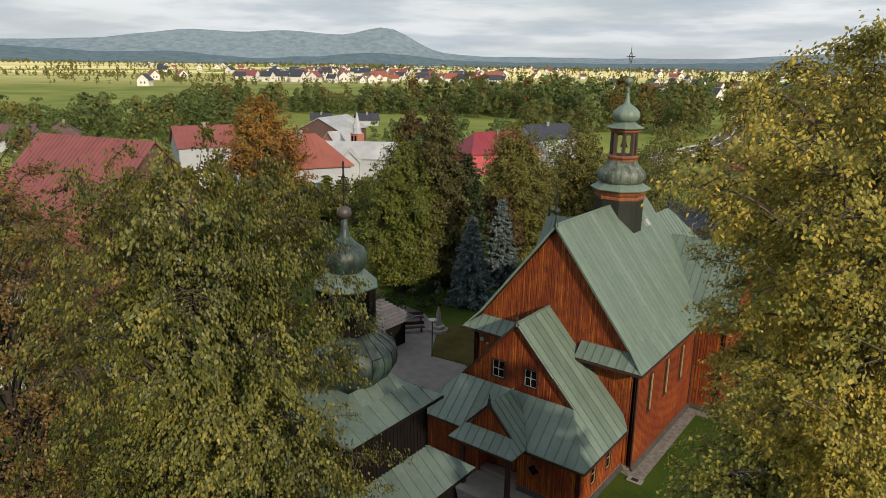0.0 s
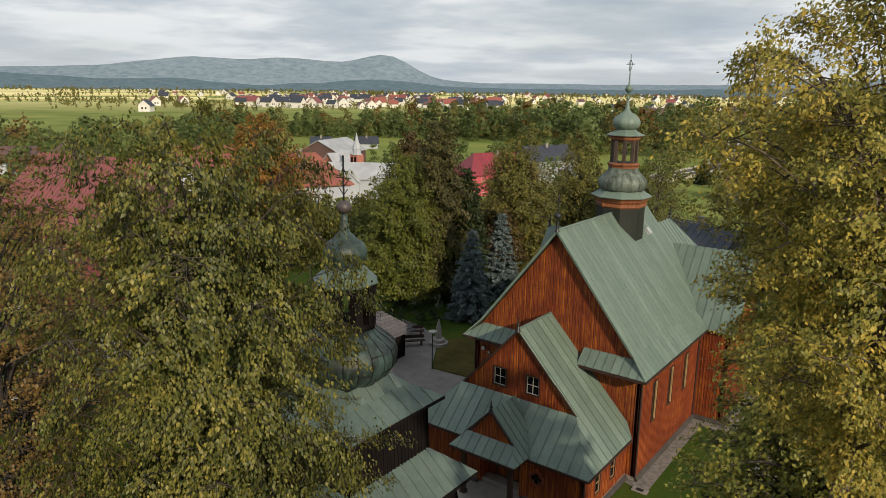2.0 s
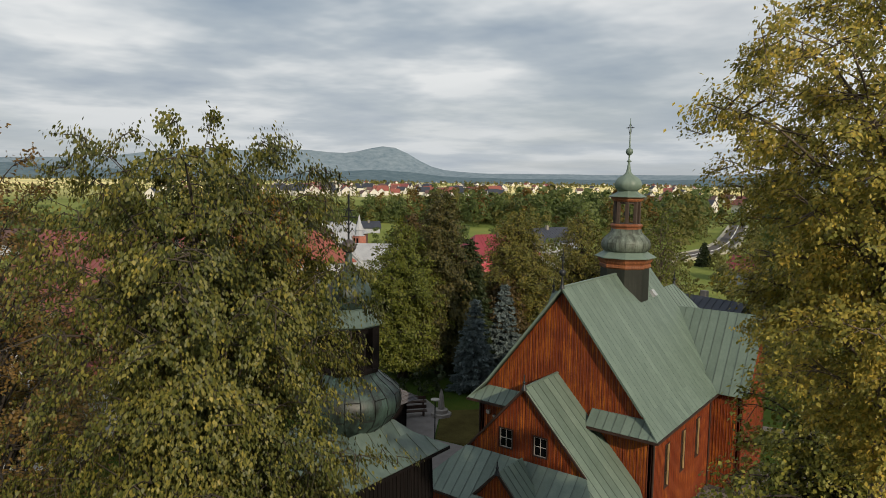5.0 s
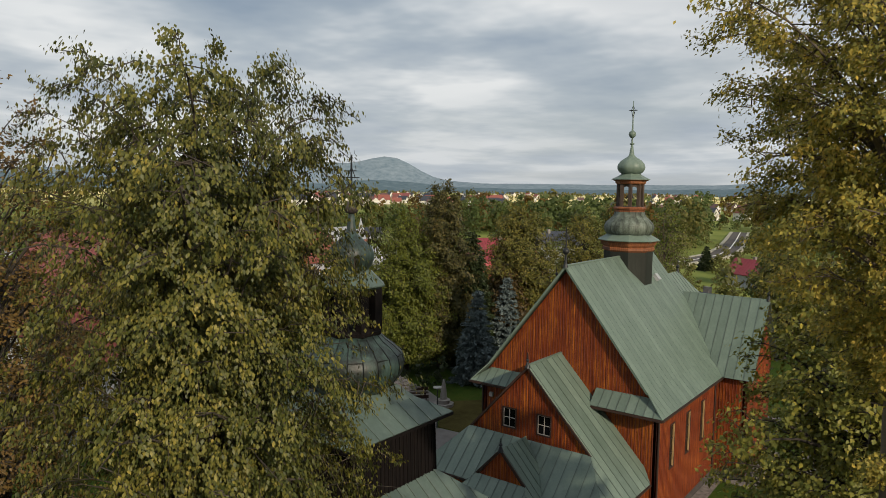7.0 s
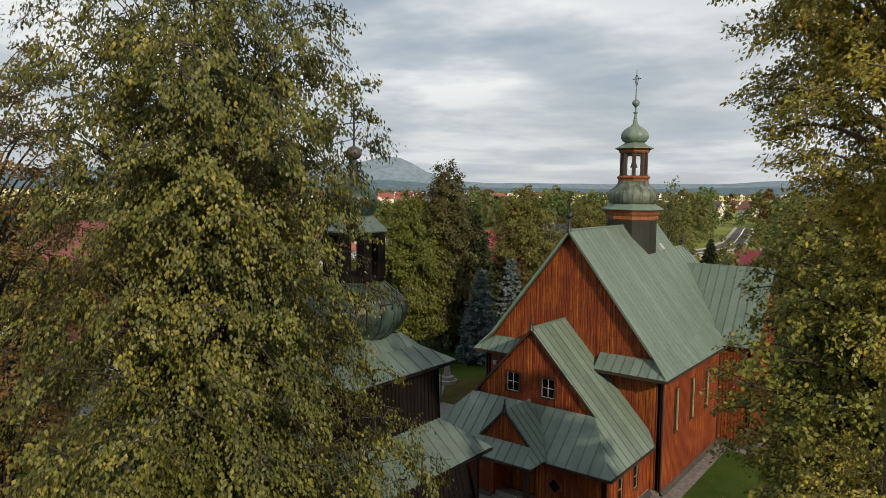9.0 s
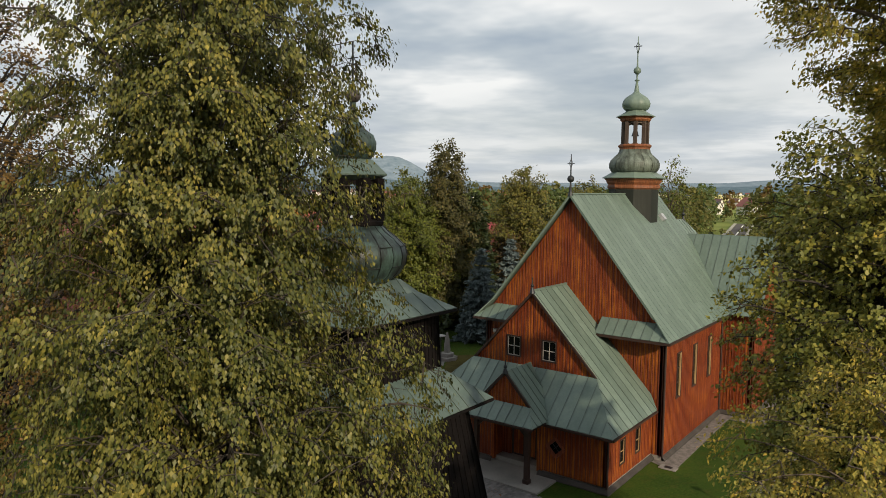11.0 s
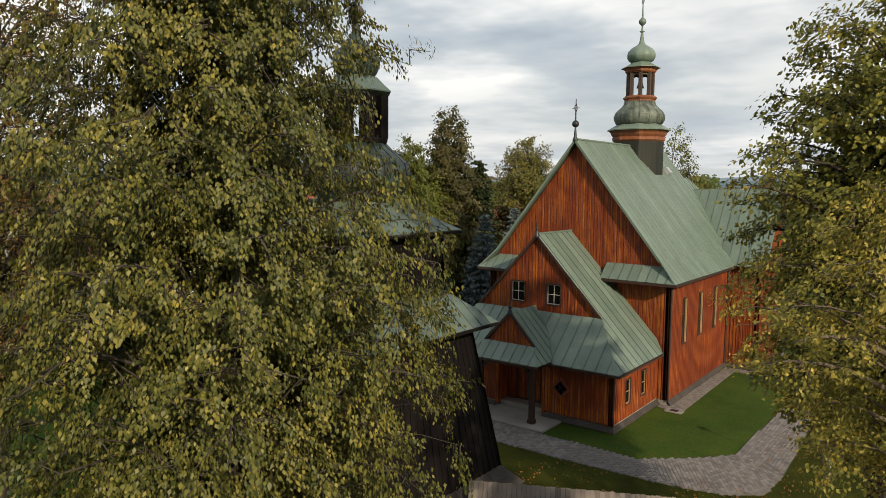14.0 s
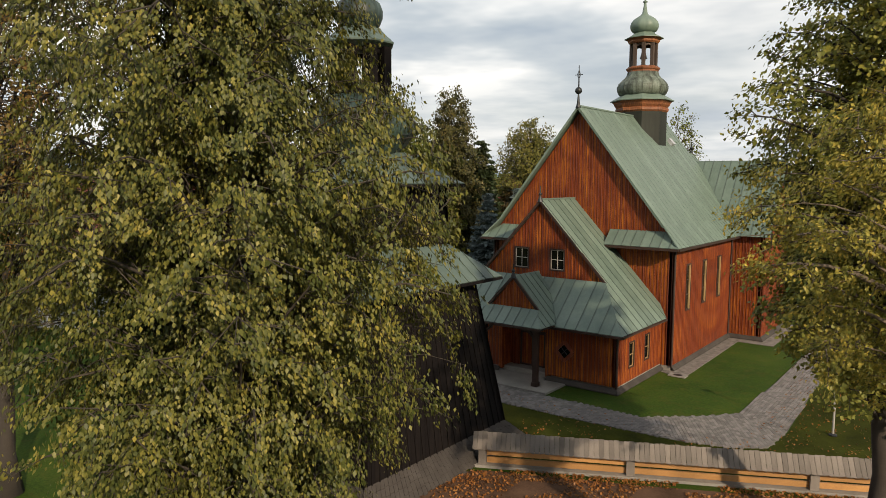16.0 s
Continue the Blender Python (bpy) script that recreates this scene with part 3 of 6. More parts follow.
for sx in (1, -1):
    wall(church, "transept_wall", (0, 10.6, 0), (1, 0, 0), (0, -1, 0), [(min(5.7 * sx, 7.7 * sx), 0.3), (max(5.7 * sx, 7.7 * sx), 0.3), (max(5.7 * sx, 7.7 * sx), 7.0), (min(5.7 * sx, 7.7 * sx), 7.0)], 0.3, WOOD)
    wall(church, "transept_gable", (7.7 * sx, 0, 0), (0, 1, 0), (sx, 0, 0), [(10.6, 0.3), (17.0, 0.3), (17.0, 7.0), (13.8, 11.3), (10.6, 7.0)], 0.3, WOOD)
    wall(church, "transept_wall", (0, 17.0, 0), (1, 0, 0), (0, 1, 0), [(min(4.2 * sx, 7.7 * sx), 0.3), (max(4.2 * sx, 7.7 * sx), 0.3), (max(4.2 * sx, 7.7 * sx), 7.0), (min(4.2 * sx, 7.7 * sx), 7.0)], 0.3, WOOD)
    wall(church, "chancel_wall", (4.2 * sx, 0, 0), (0, 1, 0), (sx, 0, 0), [(17.0, 0.3), (23.0, 0.3), (23.0, 7.0), (17.0, 7.0)], 0.3, WOOD)
    # nave slopes, flared at the eaves
    slope(church, [(0, -0.4, 14.45), (5.2 * sx, -0.4, 7.85), (5.2 * sx, 13.4, 7.85), (0, 13.4, 14.45)], COPPER, 0.56, seam=0.016, seam_mat=COPPER)
    slope(church, [(5.2 * sx, -0.4, 7.85), (6.2 * sx, -0.9, 6.75), (6.2 * sx, 10.6, 6.75), (5.2 * sx, 10.6, 7.85)], COPPER, 0.56, seam=0.016, seam_mat=COPPER)
    # transept slopes
    a, b = 2.2 * sx, 8.1 * sx
    slope(church, [(a, 13.8, 11.65), (b, 13.8, 11.65), (b, 10.15, 6.75), (5.6 * sx, 10.15, 6.75)], COPPER, 0.6)
    slope(church, [(a, 13.8, 11.65), (b, 13.8, 11.65), (b, 17.45, 6.75), (4.0 * sx, 17.45, 6.75)], COPPER, 0.6)
    # chancel slopes
    slope(church, [(0, 13.4, 12.45), (0, 19.2, 12.45), (4.7 * sx, 23.4, 6.75), (4.7 * sx, 13.4, 6.75)], COPPER, 0.6)
slope(church, [(0, 19.2, 12.45), (4.7, 23.4, 6.75), (-4.7, 23.4, 6.75)], COPPER, 0.6)
wall(church, "chancel_wall", (0, 23.0, 0), (1, 0, 0), (0, 1, 0), [(-4.2, 0.3), (4.2, 0.3), (4.2, 7.0), (-4.2, 7.0)], 0.3, WOOD)
wall(church, "rear_gable", (0, 13.3, 0), (1, 0, 0), (0, 1, 0), [(-5.2, 7.6), (5.2, 7.6), (0, 14.2)], 0.2, WOOD)
# pent roof across the front
for x0, x1, xo0, xo1 in ((2.0, 5.15, 2.0, 6.2), (-5.15, -2.5, -6.2, -2.5)):
    slope(church, [(x0, 0.0, 7.55), (x1, 0.0, 7.55), (xo1, -0.9, 6.75), (xo0, -0.9, 6.75)], COPPER, 0.55)
for y0, y1, x in ((-0.9, 10.6, 6.2), (-0.9, 10.6, -6.2)):
    bm = bmesh.new()
    beam(bm, (x, y0, 6.66), (x, y1, 6.66), 0.12, 0.12)
    part("gutter", bm, TRIM, church)
for x0, x1 in ((2.0, 6.2), (-6.2, -2.5)):
    part("gutter", beam(bmesh.new(), (x0, -0.92, 6.66), (x1, -0.92, 6.66), 0.12, 0.12), TRIM, church)
for sx in (1, -1):
    bm = bmesh.new()
    beam(bm, (0, -0.38, 14.36), (5.15 * sx, -0.38, 7.82), 0.08, 0.12)
    part("bargeboard", bm, COPPER, church)
    part("soffit", one_box(min(5.7 * sx, 6.15 * sx), max(5.7 * sx, 6.15 * sx), -0.85, 10.6, 6.6, 6.64), TRIM, church)
part("soffit", one_box(2.0, 6.15, -0.85, 0.0, 6.6, 6.64), TRIM, church)
part("soffit", one_box(-6.15, -2.5, -0.85, 0.0, 6.6, 6.64), TRIM, church)
for x, y in ((5.75, -0.06), (5.75, 10.4), (-5.75, -0.06)):
    part("downpipe", lathe([(0.055, 0.3), (0.055, 6.6)], 10), TRIM, church).location = (x, y, 0)
part("ridge_cap", beam(bmesh.new(), (0, -0.42, 14.46), (0, 13.4, 14.46), 0.16, 0.08), COPPER, church)

# porch: gable above, hipped lower roof, walls
RX, LX, PE, PF = 5.58, -5.9, 3.0, -6.33
k_hip = (9.22 - 5.1) / (9.22 - PE)
hr, hl = PX0 + (RX - PX0) * k_hip, PX0 + (LX - PX0) * k_hip
wall(church, "porch_gable", (0, -3.78, 0), (1, 0, 0), (0, -1, 0), [(hl + 0.1, 4.6), (hr - 0.1, 4.6), (hr - 0.1, 5.05), (PX0, 9.05), (hl + 0.1, 5.05)], 0.2, WOOD, [(-1.85, -1.07, 5.5, 6.55), (0.35, 1.13, 5.5, 6.55)])
for x in (-1.85, 0.35):
    window(church, (x, -3.78, 5.5), (1, 0, 0), (0, -1, 0), 0.78, 1.05, TRIM)
slope(church, [(PX0, -3.98, 9.22), (hr, -3.98, 5.1), (RX, PF, PE), (RX, -0.6, PE), (PX0 + (RX - PX0) * 0.9, 0, 9.22 - 0.9 * (9.22 - PE)), (PX0, 0, 9.22)], COPPER, 0.62)
slope(church, [(PX0, -3.98, 9.22), (hl, -3.98, 5.1), (LX, PF, PE), (LX, -0.6, PE), (PX0 + (LX - PX0) * 0.9, 0, 9.22 - 0.9 * (9.22 - PE)), (PX0, 0, 9.22)], COPPER, 0.62)
slope(church, [(hl, -3.98, 5.1), (hr, -3.98, 5.1), (RX, PF, PE), (LX, PF, PE)], COPPER, 0.62)
for x in (hr, hl):
    bm = bmesh.new()
    beam(bm, (PX0, -3.96, 9.13), (x, -3.96, 5.02), 0.08, 0.12)
    part("bargeboard", bm, TRIM, church)
part("ridge_cap", beam(bmesh.new(), (PX0, -4.0, 9.24), (PX0, 0, 9.24), 0.14, 0.08), COPPER, church)
PW, PWL, PY = 5.1, -5.4, -5.78
wall(church, "porch_wall", (0, PY, 0), (1, 0, 0), (0, -1, 0), [(1.35, 0.35), (PW, 0.35), (PW, 3.0), (1.35, 3.0)], 0.22, WOOD, label="orange-brown boarded porch wall")
wall(church, "porch_wall", (0, PY, 0), (1, 0, 0), (0, -1, 0), [(PWL, 0.35), (-1.5, 0.35), (-1.5, 3.0), (PWL, 3.0)], 0.22, WOOD)
wall(church, "porch_wall", (0, PY + 0.9, 0), (1, 0, 0), (0, -1, 0), [(-1.5, 0.2), (1.35, 0.2), (1.35, 3.1), (-1.5, 3.1)], 0.22, WOOD, [(-0.85, 0.75, 0.2, 2.3)])
for x in (1.24, -1.61):
    part("recess_side", one_box(x, x + 0.22, PY + 0.01, PY + 0.9, 0.2, 3.05), WOOD, church)
door = part("door", one_box(-0.85, 0.75, PY + 0.98, PY + 1.05, 0.2, 2.3), TRIM, church, "dark brown double entrance door")
for x in (-0.42, 0.32):
    part("door_panel", one_box(x - 0.28, x + 0.28, PY + 0.955, PY + 0.979, 0.45, 2.1), WOOD, door)
side_holes = [(-4.3, -3.75, 1.05, 2.25), (-2.3, -1.75, 1.05, 2.3)]
wall(church, "porch_wall", (PW, 0, 0), (0, 1, 0), (1, 0, 0), [(PY, 0.35), (0, 0.35), (0, 3.3), (PY, 3.3)], 0.22, WOOD, side_holes)
for y0, y1, z0, z1 in side_holes:
    window(church, (PW, y0, z0), (0, 1, 0), (1, 0, 0), y1 - y0, z1 - z0, TRIM, (1, 2), bar_mat=AMBER)
wall(church, "porch_wall", (PWL, 0, 0), (0, 1, 0), (-1, 0, 0), [(PY, 0.35), (0, 0.35), (0, 3.3), (PY, 3.3)], 0.22, WOOD)
for x0, x1, y0, y1 in ((PWL, 5.6, PF + 0.05, PF + 0.05), ):
    part("gutter", beam(bmesh.new(), (x0, y0 - 0.06, 2.92), (x1, y1 - 0.06, 2.92), 0.1, 0.1), TRIM, church)
part("gutter", beam(bmesh.new(), (RX + 0.02, PF, 2.92), (RX + 0.02, -0.6, 2.92), 0.1, 0.1), TRIM, church)
part("soffit", one_box(PW, RX, PF + 0.1, -0.6, 2.9, 2.94), TRIM, church)
part("soffit", one_box(PWL - 0.4, PW - 0.002, PF + 0.1, PY + 0.9, 2.96, 3.0), TRIM, church)
part("downpipe", lathe([(0.05, 0.3), (0.05, 2.9)], 10), TRIM, church).location = (PW + 0.06, PY - 0.07, 0)
# lozenge window with its raised frame
cx, cz, d = 2.35, 1.72, 0.48
bm = bmesh.new()
for (a, b), (c, e) in (((-d, 0), (0, d)), ((0, d), (d, 0)), ((d, 0), (0, -d)), ((0, -d), (-d, 0))):
    beam(bm, (cx + a, PY - 0.06, cz + b), (cx + c, PY - 0.06, cz + e), 0.12, 0.16)
loz = part("lozenge_window", bm, BATTEN, church, "lozenge window with a carved wooden frame")
part("pane", prism(bmesh.new(), [(cx - d, PY - 0.03, cz), (cx, PY - 0.03, cz + d), (cx + d, PY - 0.03, cz), (cx, PY - 0.03, cz - d)], (0, 0.02, 0)), GLASS, loz)
bm = bmesh.new()
for s in (-0.2, 0, 0.2):
    beam(bm, (cx + s - 0.2, PY - 0.06, cz + s + 0.2), (cx + s + 0.2, PY - 0.06, cz + s - 0.2), 0.025)
    beam(bm, (cx + s - 0.2, PY - 0.05, cz - s - 0.2), (cx + s + 0.2, PY - 0.05, cz - s + 0.2), 0.025)
part("lattice", bm, IRON, loz)

# flared shingle skirting at the wall foot
for pts in (
    [(1.35, PY - 0.02, 0.30), (PW + 0.02, PY - 0.02, 0.30), (PW + 0.2, PY - 0.2, 0.10), (1.35, PY - 0.2, 0.10)],
    [(PWL, PY - 0.02, 0.30), (-1.5, PY - 0.02, 0.30), (-1.5, PY - 0.2, 0.10), (PWL - 0.2, PY - 0.2, 0.10)],
    [(PW + 0.02, PY - 0.02, 0.30), (PW + 0.02, 0, 0.30), (PW + 0.2, 0, 0.10), (PW + 0.2, PY - 0.2, 0.10)],
    [(5.72, 0, 0.30), (5.72, 10.6, 0.30), (5.88, 10.6, 0.10), (5.88, 0, 0.10)],
    [(5.72, 10.58, 0.30), (7.72, 10.58, 0.30), (7.9, 10.4, 0.10), (5.72, 10.4, 0.10)],
    [(7.72, 10.58, 0.30), (7.72, 17.0, 0.30), (7.9, 17.0, 0.10), (7.9, 10.4, 0.10)],
):
    part("skirting", prism(bmesh.new(), pts, (0, 0, -0.06)), DARKSHINGLE, church, "dark grey shingled skirting at the wall foot")
bm = bmesh.new()
box(bm, PWL, PW, PY + 0.25, 0, -0.2, 0.34)
box(bm, -5.65, 5.65, 0.02, 10.6, -0.2, 0.31)
box(bm, -7.65, 7.65, 10.7, 17, -0.2, 0.31)
box(bm, -4.15, 4.15, 17.01, 22.9, -0.2, 0.31)
part("plinth", bm, STONE, church)

# small entrance gable on two posts
EX, EY, EA = -0.02, -7.83, 5.47
slope(church, [(EX, -6.98, EA), (EX, -4.4, EA), (EX + 1.05, -4.9, 4.32), (2.12, -6.33, 3.16), (2.12, EY, 3.16), (1.45, -6.98, 3.9)], COPPER, 0.5)
slope(church, [(EX, -6.98, EA), (EX, -4.4, EA), (EX - 1.05, -4.9, 4.32), (-2.16, -6.33, 3.16), (-2.16, EY, 3.16), (-1.49, -6.98, 3.9)], COPPER, 0.5)
slope(church, [(-1.49, -6.98, 3.88), (1.45, -6.98, 3.88), (2.12, EY, 3.14), (-2.16, EY, 3.14)], COPPER, 0.52)
wall(church, "entrance_gable", (0, -6.93, 0), (1, 0, 0), (0, -1, 0), [(-1.45, 3.7), (1.41, 3.7), (EX, 5.36)], 0.12, WOOD)
for x in (1.45, -1.49):
    part("bargeboard", beam(bmesh.new(), (EX, -6.97, EA - 0.06), (x, -6.97, 3.84), 0.06, 0.14), TRIM, church)
part("soffit", one_box(-2.1, 2.06, EY + 0.06, PF, 3.02, 3.06), TRIM, church)
part("gutter", beam(bmesh.new(), (-2.16, EY - 0.02, 3.06), (2.12, EY - 0.02, 3.06), 0.1, 0.1), TRIM, church)
for x in (1.5, -1.55):
    bm = bmesh.new()
    box(bm, x - 0.12, x + 0.12, -7.32, -7.08, 0.1, 3.02)
    box(bm, x - 0.16, x + 0.16, -7.36, -7.04, 0.1, 0.3)
    beam(bm, (x, -7.2, 2.4), (x - math.copysign(0.6, x), -7.2, 3.0), 0.12)
    part("porch_post", bm, TRIM, church)


def finial(x, y, z, h, material=IRON, ball=0.14, cross=True, parent=church):
    """A roof-end spike with a ball and an openwork cross."""
    f = part("finial", lathe([(0.16, -0.1), (0.09, 0.12), (0.045, 0.3 * h), (0.03, h)], 12), material, parent)
    f.location = (x, y, z)
    part("ball", lathe([(0.02, -ball)] + [(ball * math.sin(math.pi * i / 8), -ball * math.cos(math.pi * i / 8)) for i in range(1, 8)] + [(0.02, ball)], 14), material, f, smooth=True).location = (0, 0, 0.42 * h)
    if cross:
        bm = bmesh.new()
        beam(bm, (-0.22, 0, 0.86 * h), (0.22, 0, 0.86 * h), 0.035)
        beam(bm, (0, 0, 0.7 * h), (0, 0, 1.12 * h), 0.035)
        for sx in (1, -1):
            beam(bm, (0, 0, 0.98 * h), (0.12 * sx, 0, 0.86 * h), 0.02)
            beam(bm, (0, 0, 0.74 * h), (0.12 * sx, 0, 0.86 * h), 0.02)
        part("cross", bm, material, f)
    return f


finial(0, -0.35, 14.45, 2.0, ball=0.2)
finial(PX0, -3.95, 9.2, 0.75, ball=0.09, cross=False)
finial(EX, -6.95, 5.45, 0.6, ball=0.1, cross=False)
finial(0, 19.2, 12.4, 1.0, ball=0.14, cross=False)
for sx in (1, -1):
    finial(8.0 * sx, 13.8, 11.6, 1.0, ball=0.12, cross=False)

# roof turret with lantern and onion cap
LANTERN = plain("dark_lantern_boards", (0.055, 0.036, 0.026), 0.7, 0.35)
TY = 8.85
turret = part("turret", lathe([(1.62, 11.0), (1.62, 14.95)], 8, turn=radians(22.5)), TOWER, church, "dark sheet-clad turret on the roof ridge")
turret.location = (0, TY, 0)
part("cornice", lathe([(1.62, 14.75), (1.72, 14.85), (1.72, 15.0), (1.66, 15.05), (1.78, 15.2), (1.82, 15.32), (1.95, 15.45), (1.9, 15.5)], 8, turn=radians(22.5)), OCHRE, turret, "orange stained moulded cornice")
part("skirt_roof", lathe([(2.06, 15.47), (2.07, 15.52), (1.72, 15.72), (1.5, 15.85), (1.42, 15.92)], 8, turn=radians(22.5)), COPPER, turret)
cap_line = [(1.42, 15.88), (1.52, 15.98), (1.62, 16.18), (1.64, 16.42), (1.55, 16.66), (1.34, 16.88), (1.14, 17.05), (1.02, 17.22), (0.98, 17.40)]
cap_bulb = part("bulb", lathe(cap_line, 48), COPPER_DARK, turret, "patinated copper bulb with raised seams", smooth=True)
sheet_seams(cap_line, 16, ((1.65, 16.4),), cap_bulb, COPPER_DARK)
part("collar", lathe([(0.98, 17.35), (1.0, 17.50), (1.08, 17.58), (1.1, 17.66), (1.05, 17.70), (0.98, 17.75)], 8, turn=radians(22.5)), OCHRE, turret)
for k in range(8):
    a = radians(22.5 + 45 * k)
    bm = bmesh.new()
    c, s = math.cos(a), math.sin(a)
    beam(bm, (0.78 * c, 0.78 * s, 17.70), (0.78 * c, 0.78 * s, 19.30), 0.2)
    box(bm, 0.78 * c - 0.13, 0.78 * c + 0.13, 0.78 * s - 0.13, 0.78 * s + 0.13, 17.72, 17.80)
    part("lantern_post", bm, LANTERN, turret)
    a2 = a + radians(45)
    p = Vector((math.cos(a) * 0.76, math.sin(a) * 0.76, 0))
    q = Vector((math.cos(a + radians(45)) * 0.76, math.sin(a + radians(45)) * 0.76, 0))
    u = (q - p).normalized()
    wid = (q - p).length
    bm = bmesh.new()
    arch = [p + u * wid * f + Vector((0, 0, 18.80 + 0.32 * math.sqrt(max(0, 1 - (2 * f - 1) ** 2)))) for f in (0, 0.08, 0.25, 0.5, 0.75, 0.92, 1)]
    prism(bm, arch + [p + u * wid + Vector((0, 0, 19.30)), p + Vector((0, 0, 19.30))], Vector((math.cos(a2 - radians(22.5)), math.sin(a2 - radians(22.5)), 0)) * -0.08)
    part("lantern_arch", bm, LANTERN, turret)
part("bell", lathe([(0.26, 18.30), (0.22, 18.36), (0.17, 18.55), (0.13, 18.70), (0.03, 18.75)], 16), IRON, turret, smooth=True)
part("lantern_floor", lathe([(0.9, 17.72), (0.9, 17.76)], 8, turn=radians(22.5)), TOWER, turret)
part("cornice", lathe([(0.92, 19.26), (1.0, 19.35), (1.02, 19.45), (1.2, 19.54), (1.18, 19.58)], 8, turn=radians(22.5)), OCHRE, turret)
part("cap_roof", lathe([(1.27, 19.56), (1.27, 19.60), (0.95, 19.75), (0.7, 19.90), (0.62, 19.98)], 8, turn=radians(22.5)), COPPER, turret)
part("onion", lathe([(0.62, 19.96), (0.80, 20.08), (0.91, 20.26), (0.93, 20.43), (0.87, 20.62), (0.71, 20.82), (0.50, 20.97), (0.30, 21.09), (0.18, 21.23), (0.12, 21.55), (0.075, 21.90)], 48, 8, 0.05), COPPER, turret, smooth=True)
part("spire", lathe([(0.075, 21.6), (0.06, 21.9), (0.16, 21.95), (0.16, 22.0), (0.06, 22.04), (0.05, 22.35), (0.1, 22.37), (0.22, 22.5), (0.25, 22.62), (0.2, 22.76), (0.06, 22.86), (0.04, 23.4), (0.02, 24.85)], 16), COPPER, turret, smooth=True)
bm = bmesh.new()
beam(bm, (-0.28, 0, 24.2), (0.28, 0, 24.2), 0.05)
for s in (1, -1):
    beam(bm, (0, 0, 24.5), (0.14 * s, 0, 24.2), 0.03)
    beam(bm, (0, 0, 23.6), (0.12 * s, 0, 24.2), 0.03)
part("cross", bm, IRON, turret)
hatch = part("roof_hatch", one_box(-0.25, 0.25, -0.22, 0.22, 0, 0.3), TIN, church)
hatch.location, hatch.rotation_euler = (1.25, 10.75, 12.75), (0, radians(50), 0)
part("floodlight", one_box(-5.2, -4.95, -0.2, -0.05, 5.7, 5.95), WHITE, church)
part("floodlight", one_box(-4.7, -4.55, -0.18, -0.05, 5.55, 5.7), WHITE, church)

# ---- belfry ----
BX, BY = 0.0, -17.85
belfry = thing("belfry", "black tarred wooden belfry with copper onion domes", "bell tower", (BX, BY, 0))
FACES = [((1, 0), (0, 1)), ((0, 1), (-1, 0)), ((-1, 0), (0, -1)), ((0, -1), (1, 0))]


def four_sided(parent, w0, z0, w1, z1, name, material, thick=0.2):
    """Four battered walls, wider at the foot."""
    for (nx, ny), (ux, uy) in FACES:
        bm = bmesh.new()
        q = [Vector((nx * w + ux * w * s, ny * w + uy * w * s, z)) for w, s, z in ((w0, -1, z0), (w0, 1, z0), (w1, 1, z1), (w1, -1, z1))]
        prism(bm, q, Vector((-nx * thick, -ny * thick, 0)))
        wl_ = part(name, bm, material, parent)
        bm = bmesh.new()
        nb = 22
        for i in range(nb + 1):
            s = -1 + 2 * i / nb
            lo = Vector((nx * w0 + ux * w0 * s, ny * w0 + uy * w0 * s, z0))
            hi = Vector((nx * w1 + ux * w1 * s, ny * w1 + uy * w1 * s, z1))
            beam(bm, lo, hi, 0.05, 0.05)
        part("batten", bm, material, wl_, kind="stuff")


def hip_ring(parent, w0, z0, w1, z1, material, spacing=0.6):
    for (nx, ny), (ux, uy) in FACES:
        slope(parent, [(nx * w + ux * w * s, ny * w + uy * w * s, z) for w, s, z in ((w0, -1, z0), (w0, 1, z0), (w1, 1, z1), (w1, -1, z1))], material, spacing)


four_sided(belfry, 4.05, 0.35, 3.05, 6.65, "lower_wall", BLACKWOOD)
hip_ring(belfry, 3.85, 6.55, 2.3, 7.85, COPPER_BELFRY, 0.55)
four_sided(belfry, 2.35, 7.7, 2.28, 10.15, "upper_wall", BLACKWOOD)
hip_ring(belfry, 2.8, 10.12, 1.75, 10.75, COPPER_BELFRY, 0.7)
hip_ring(belfry, 1.75, 10.75, 1.25, 11.25, COPPER_BELFRY, 0.7)
for w, z in ((3.85, 6.47), (2.8, 10.04)):
    bm = bmesh.new()
    for (nx, ny), (ux, uy) in FACES:
        beam(bm, (nx * w - ux * w, ny * w - uy * w, z), (nx * w + ux * w, ny * w + uy * w, z), 0.08, 0.1)
    part("eaves_board", bm, BLACKWOOD, belfry)
    bm = bmesh.new()
    box(bm, -w + 0.05, w - 0.05, -w + 0.05, w - 0.05, z - 0.02, z + 0.03)
    part("soffit", bm, BLACKWOOD, belfry)
r_b = random.Random(8)
for (nx, ny), (ux, uy) in FACES:
    for row in range(4):
        w0, z0, w1, z1 = 4.66 - 0.17 * row, 0.06 + 0.18 * row, 4.66 - 0.17 * (row + 1.25), 0.06 + 0.18 * (row + 1.25)
        bm = bmesh.new()
        for k in range(44):
            a, b = -1 + 2 * k / 44, -1 + 2 * (k + 0.93) / 44
            d = r_b.uniform(-0.03, 0.03)
            prism(bm, [(nx * w + ux * w * s, ny * w + uy * w * s, z) for w, s, z in ((w0 + d + 0.03, a, z0 - d), (w0 + d + 0.03, b, z0 - d), (w1, b, z1), (w1, a, z1))], (0, 0, -0.03))
        part("shingle_course", bm, DARKSHINGLE, belfry, "weathered shingle skirt at the belfry foot", kind="stuff")
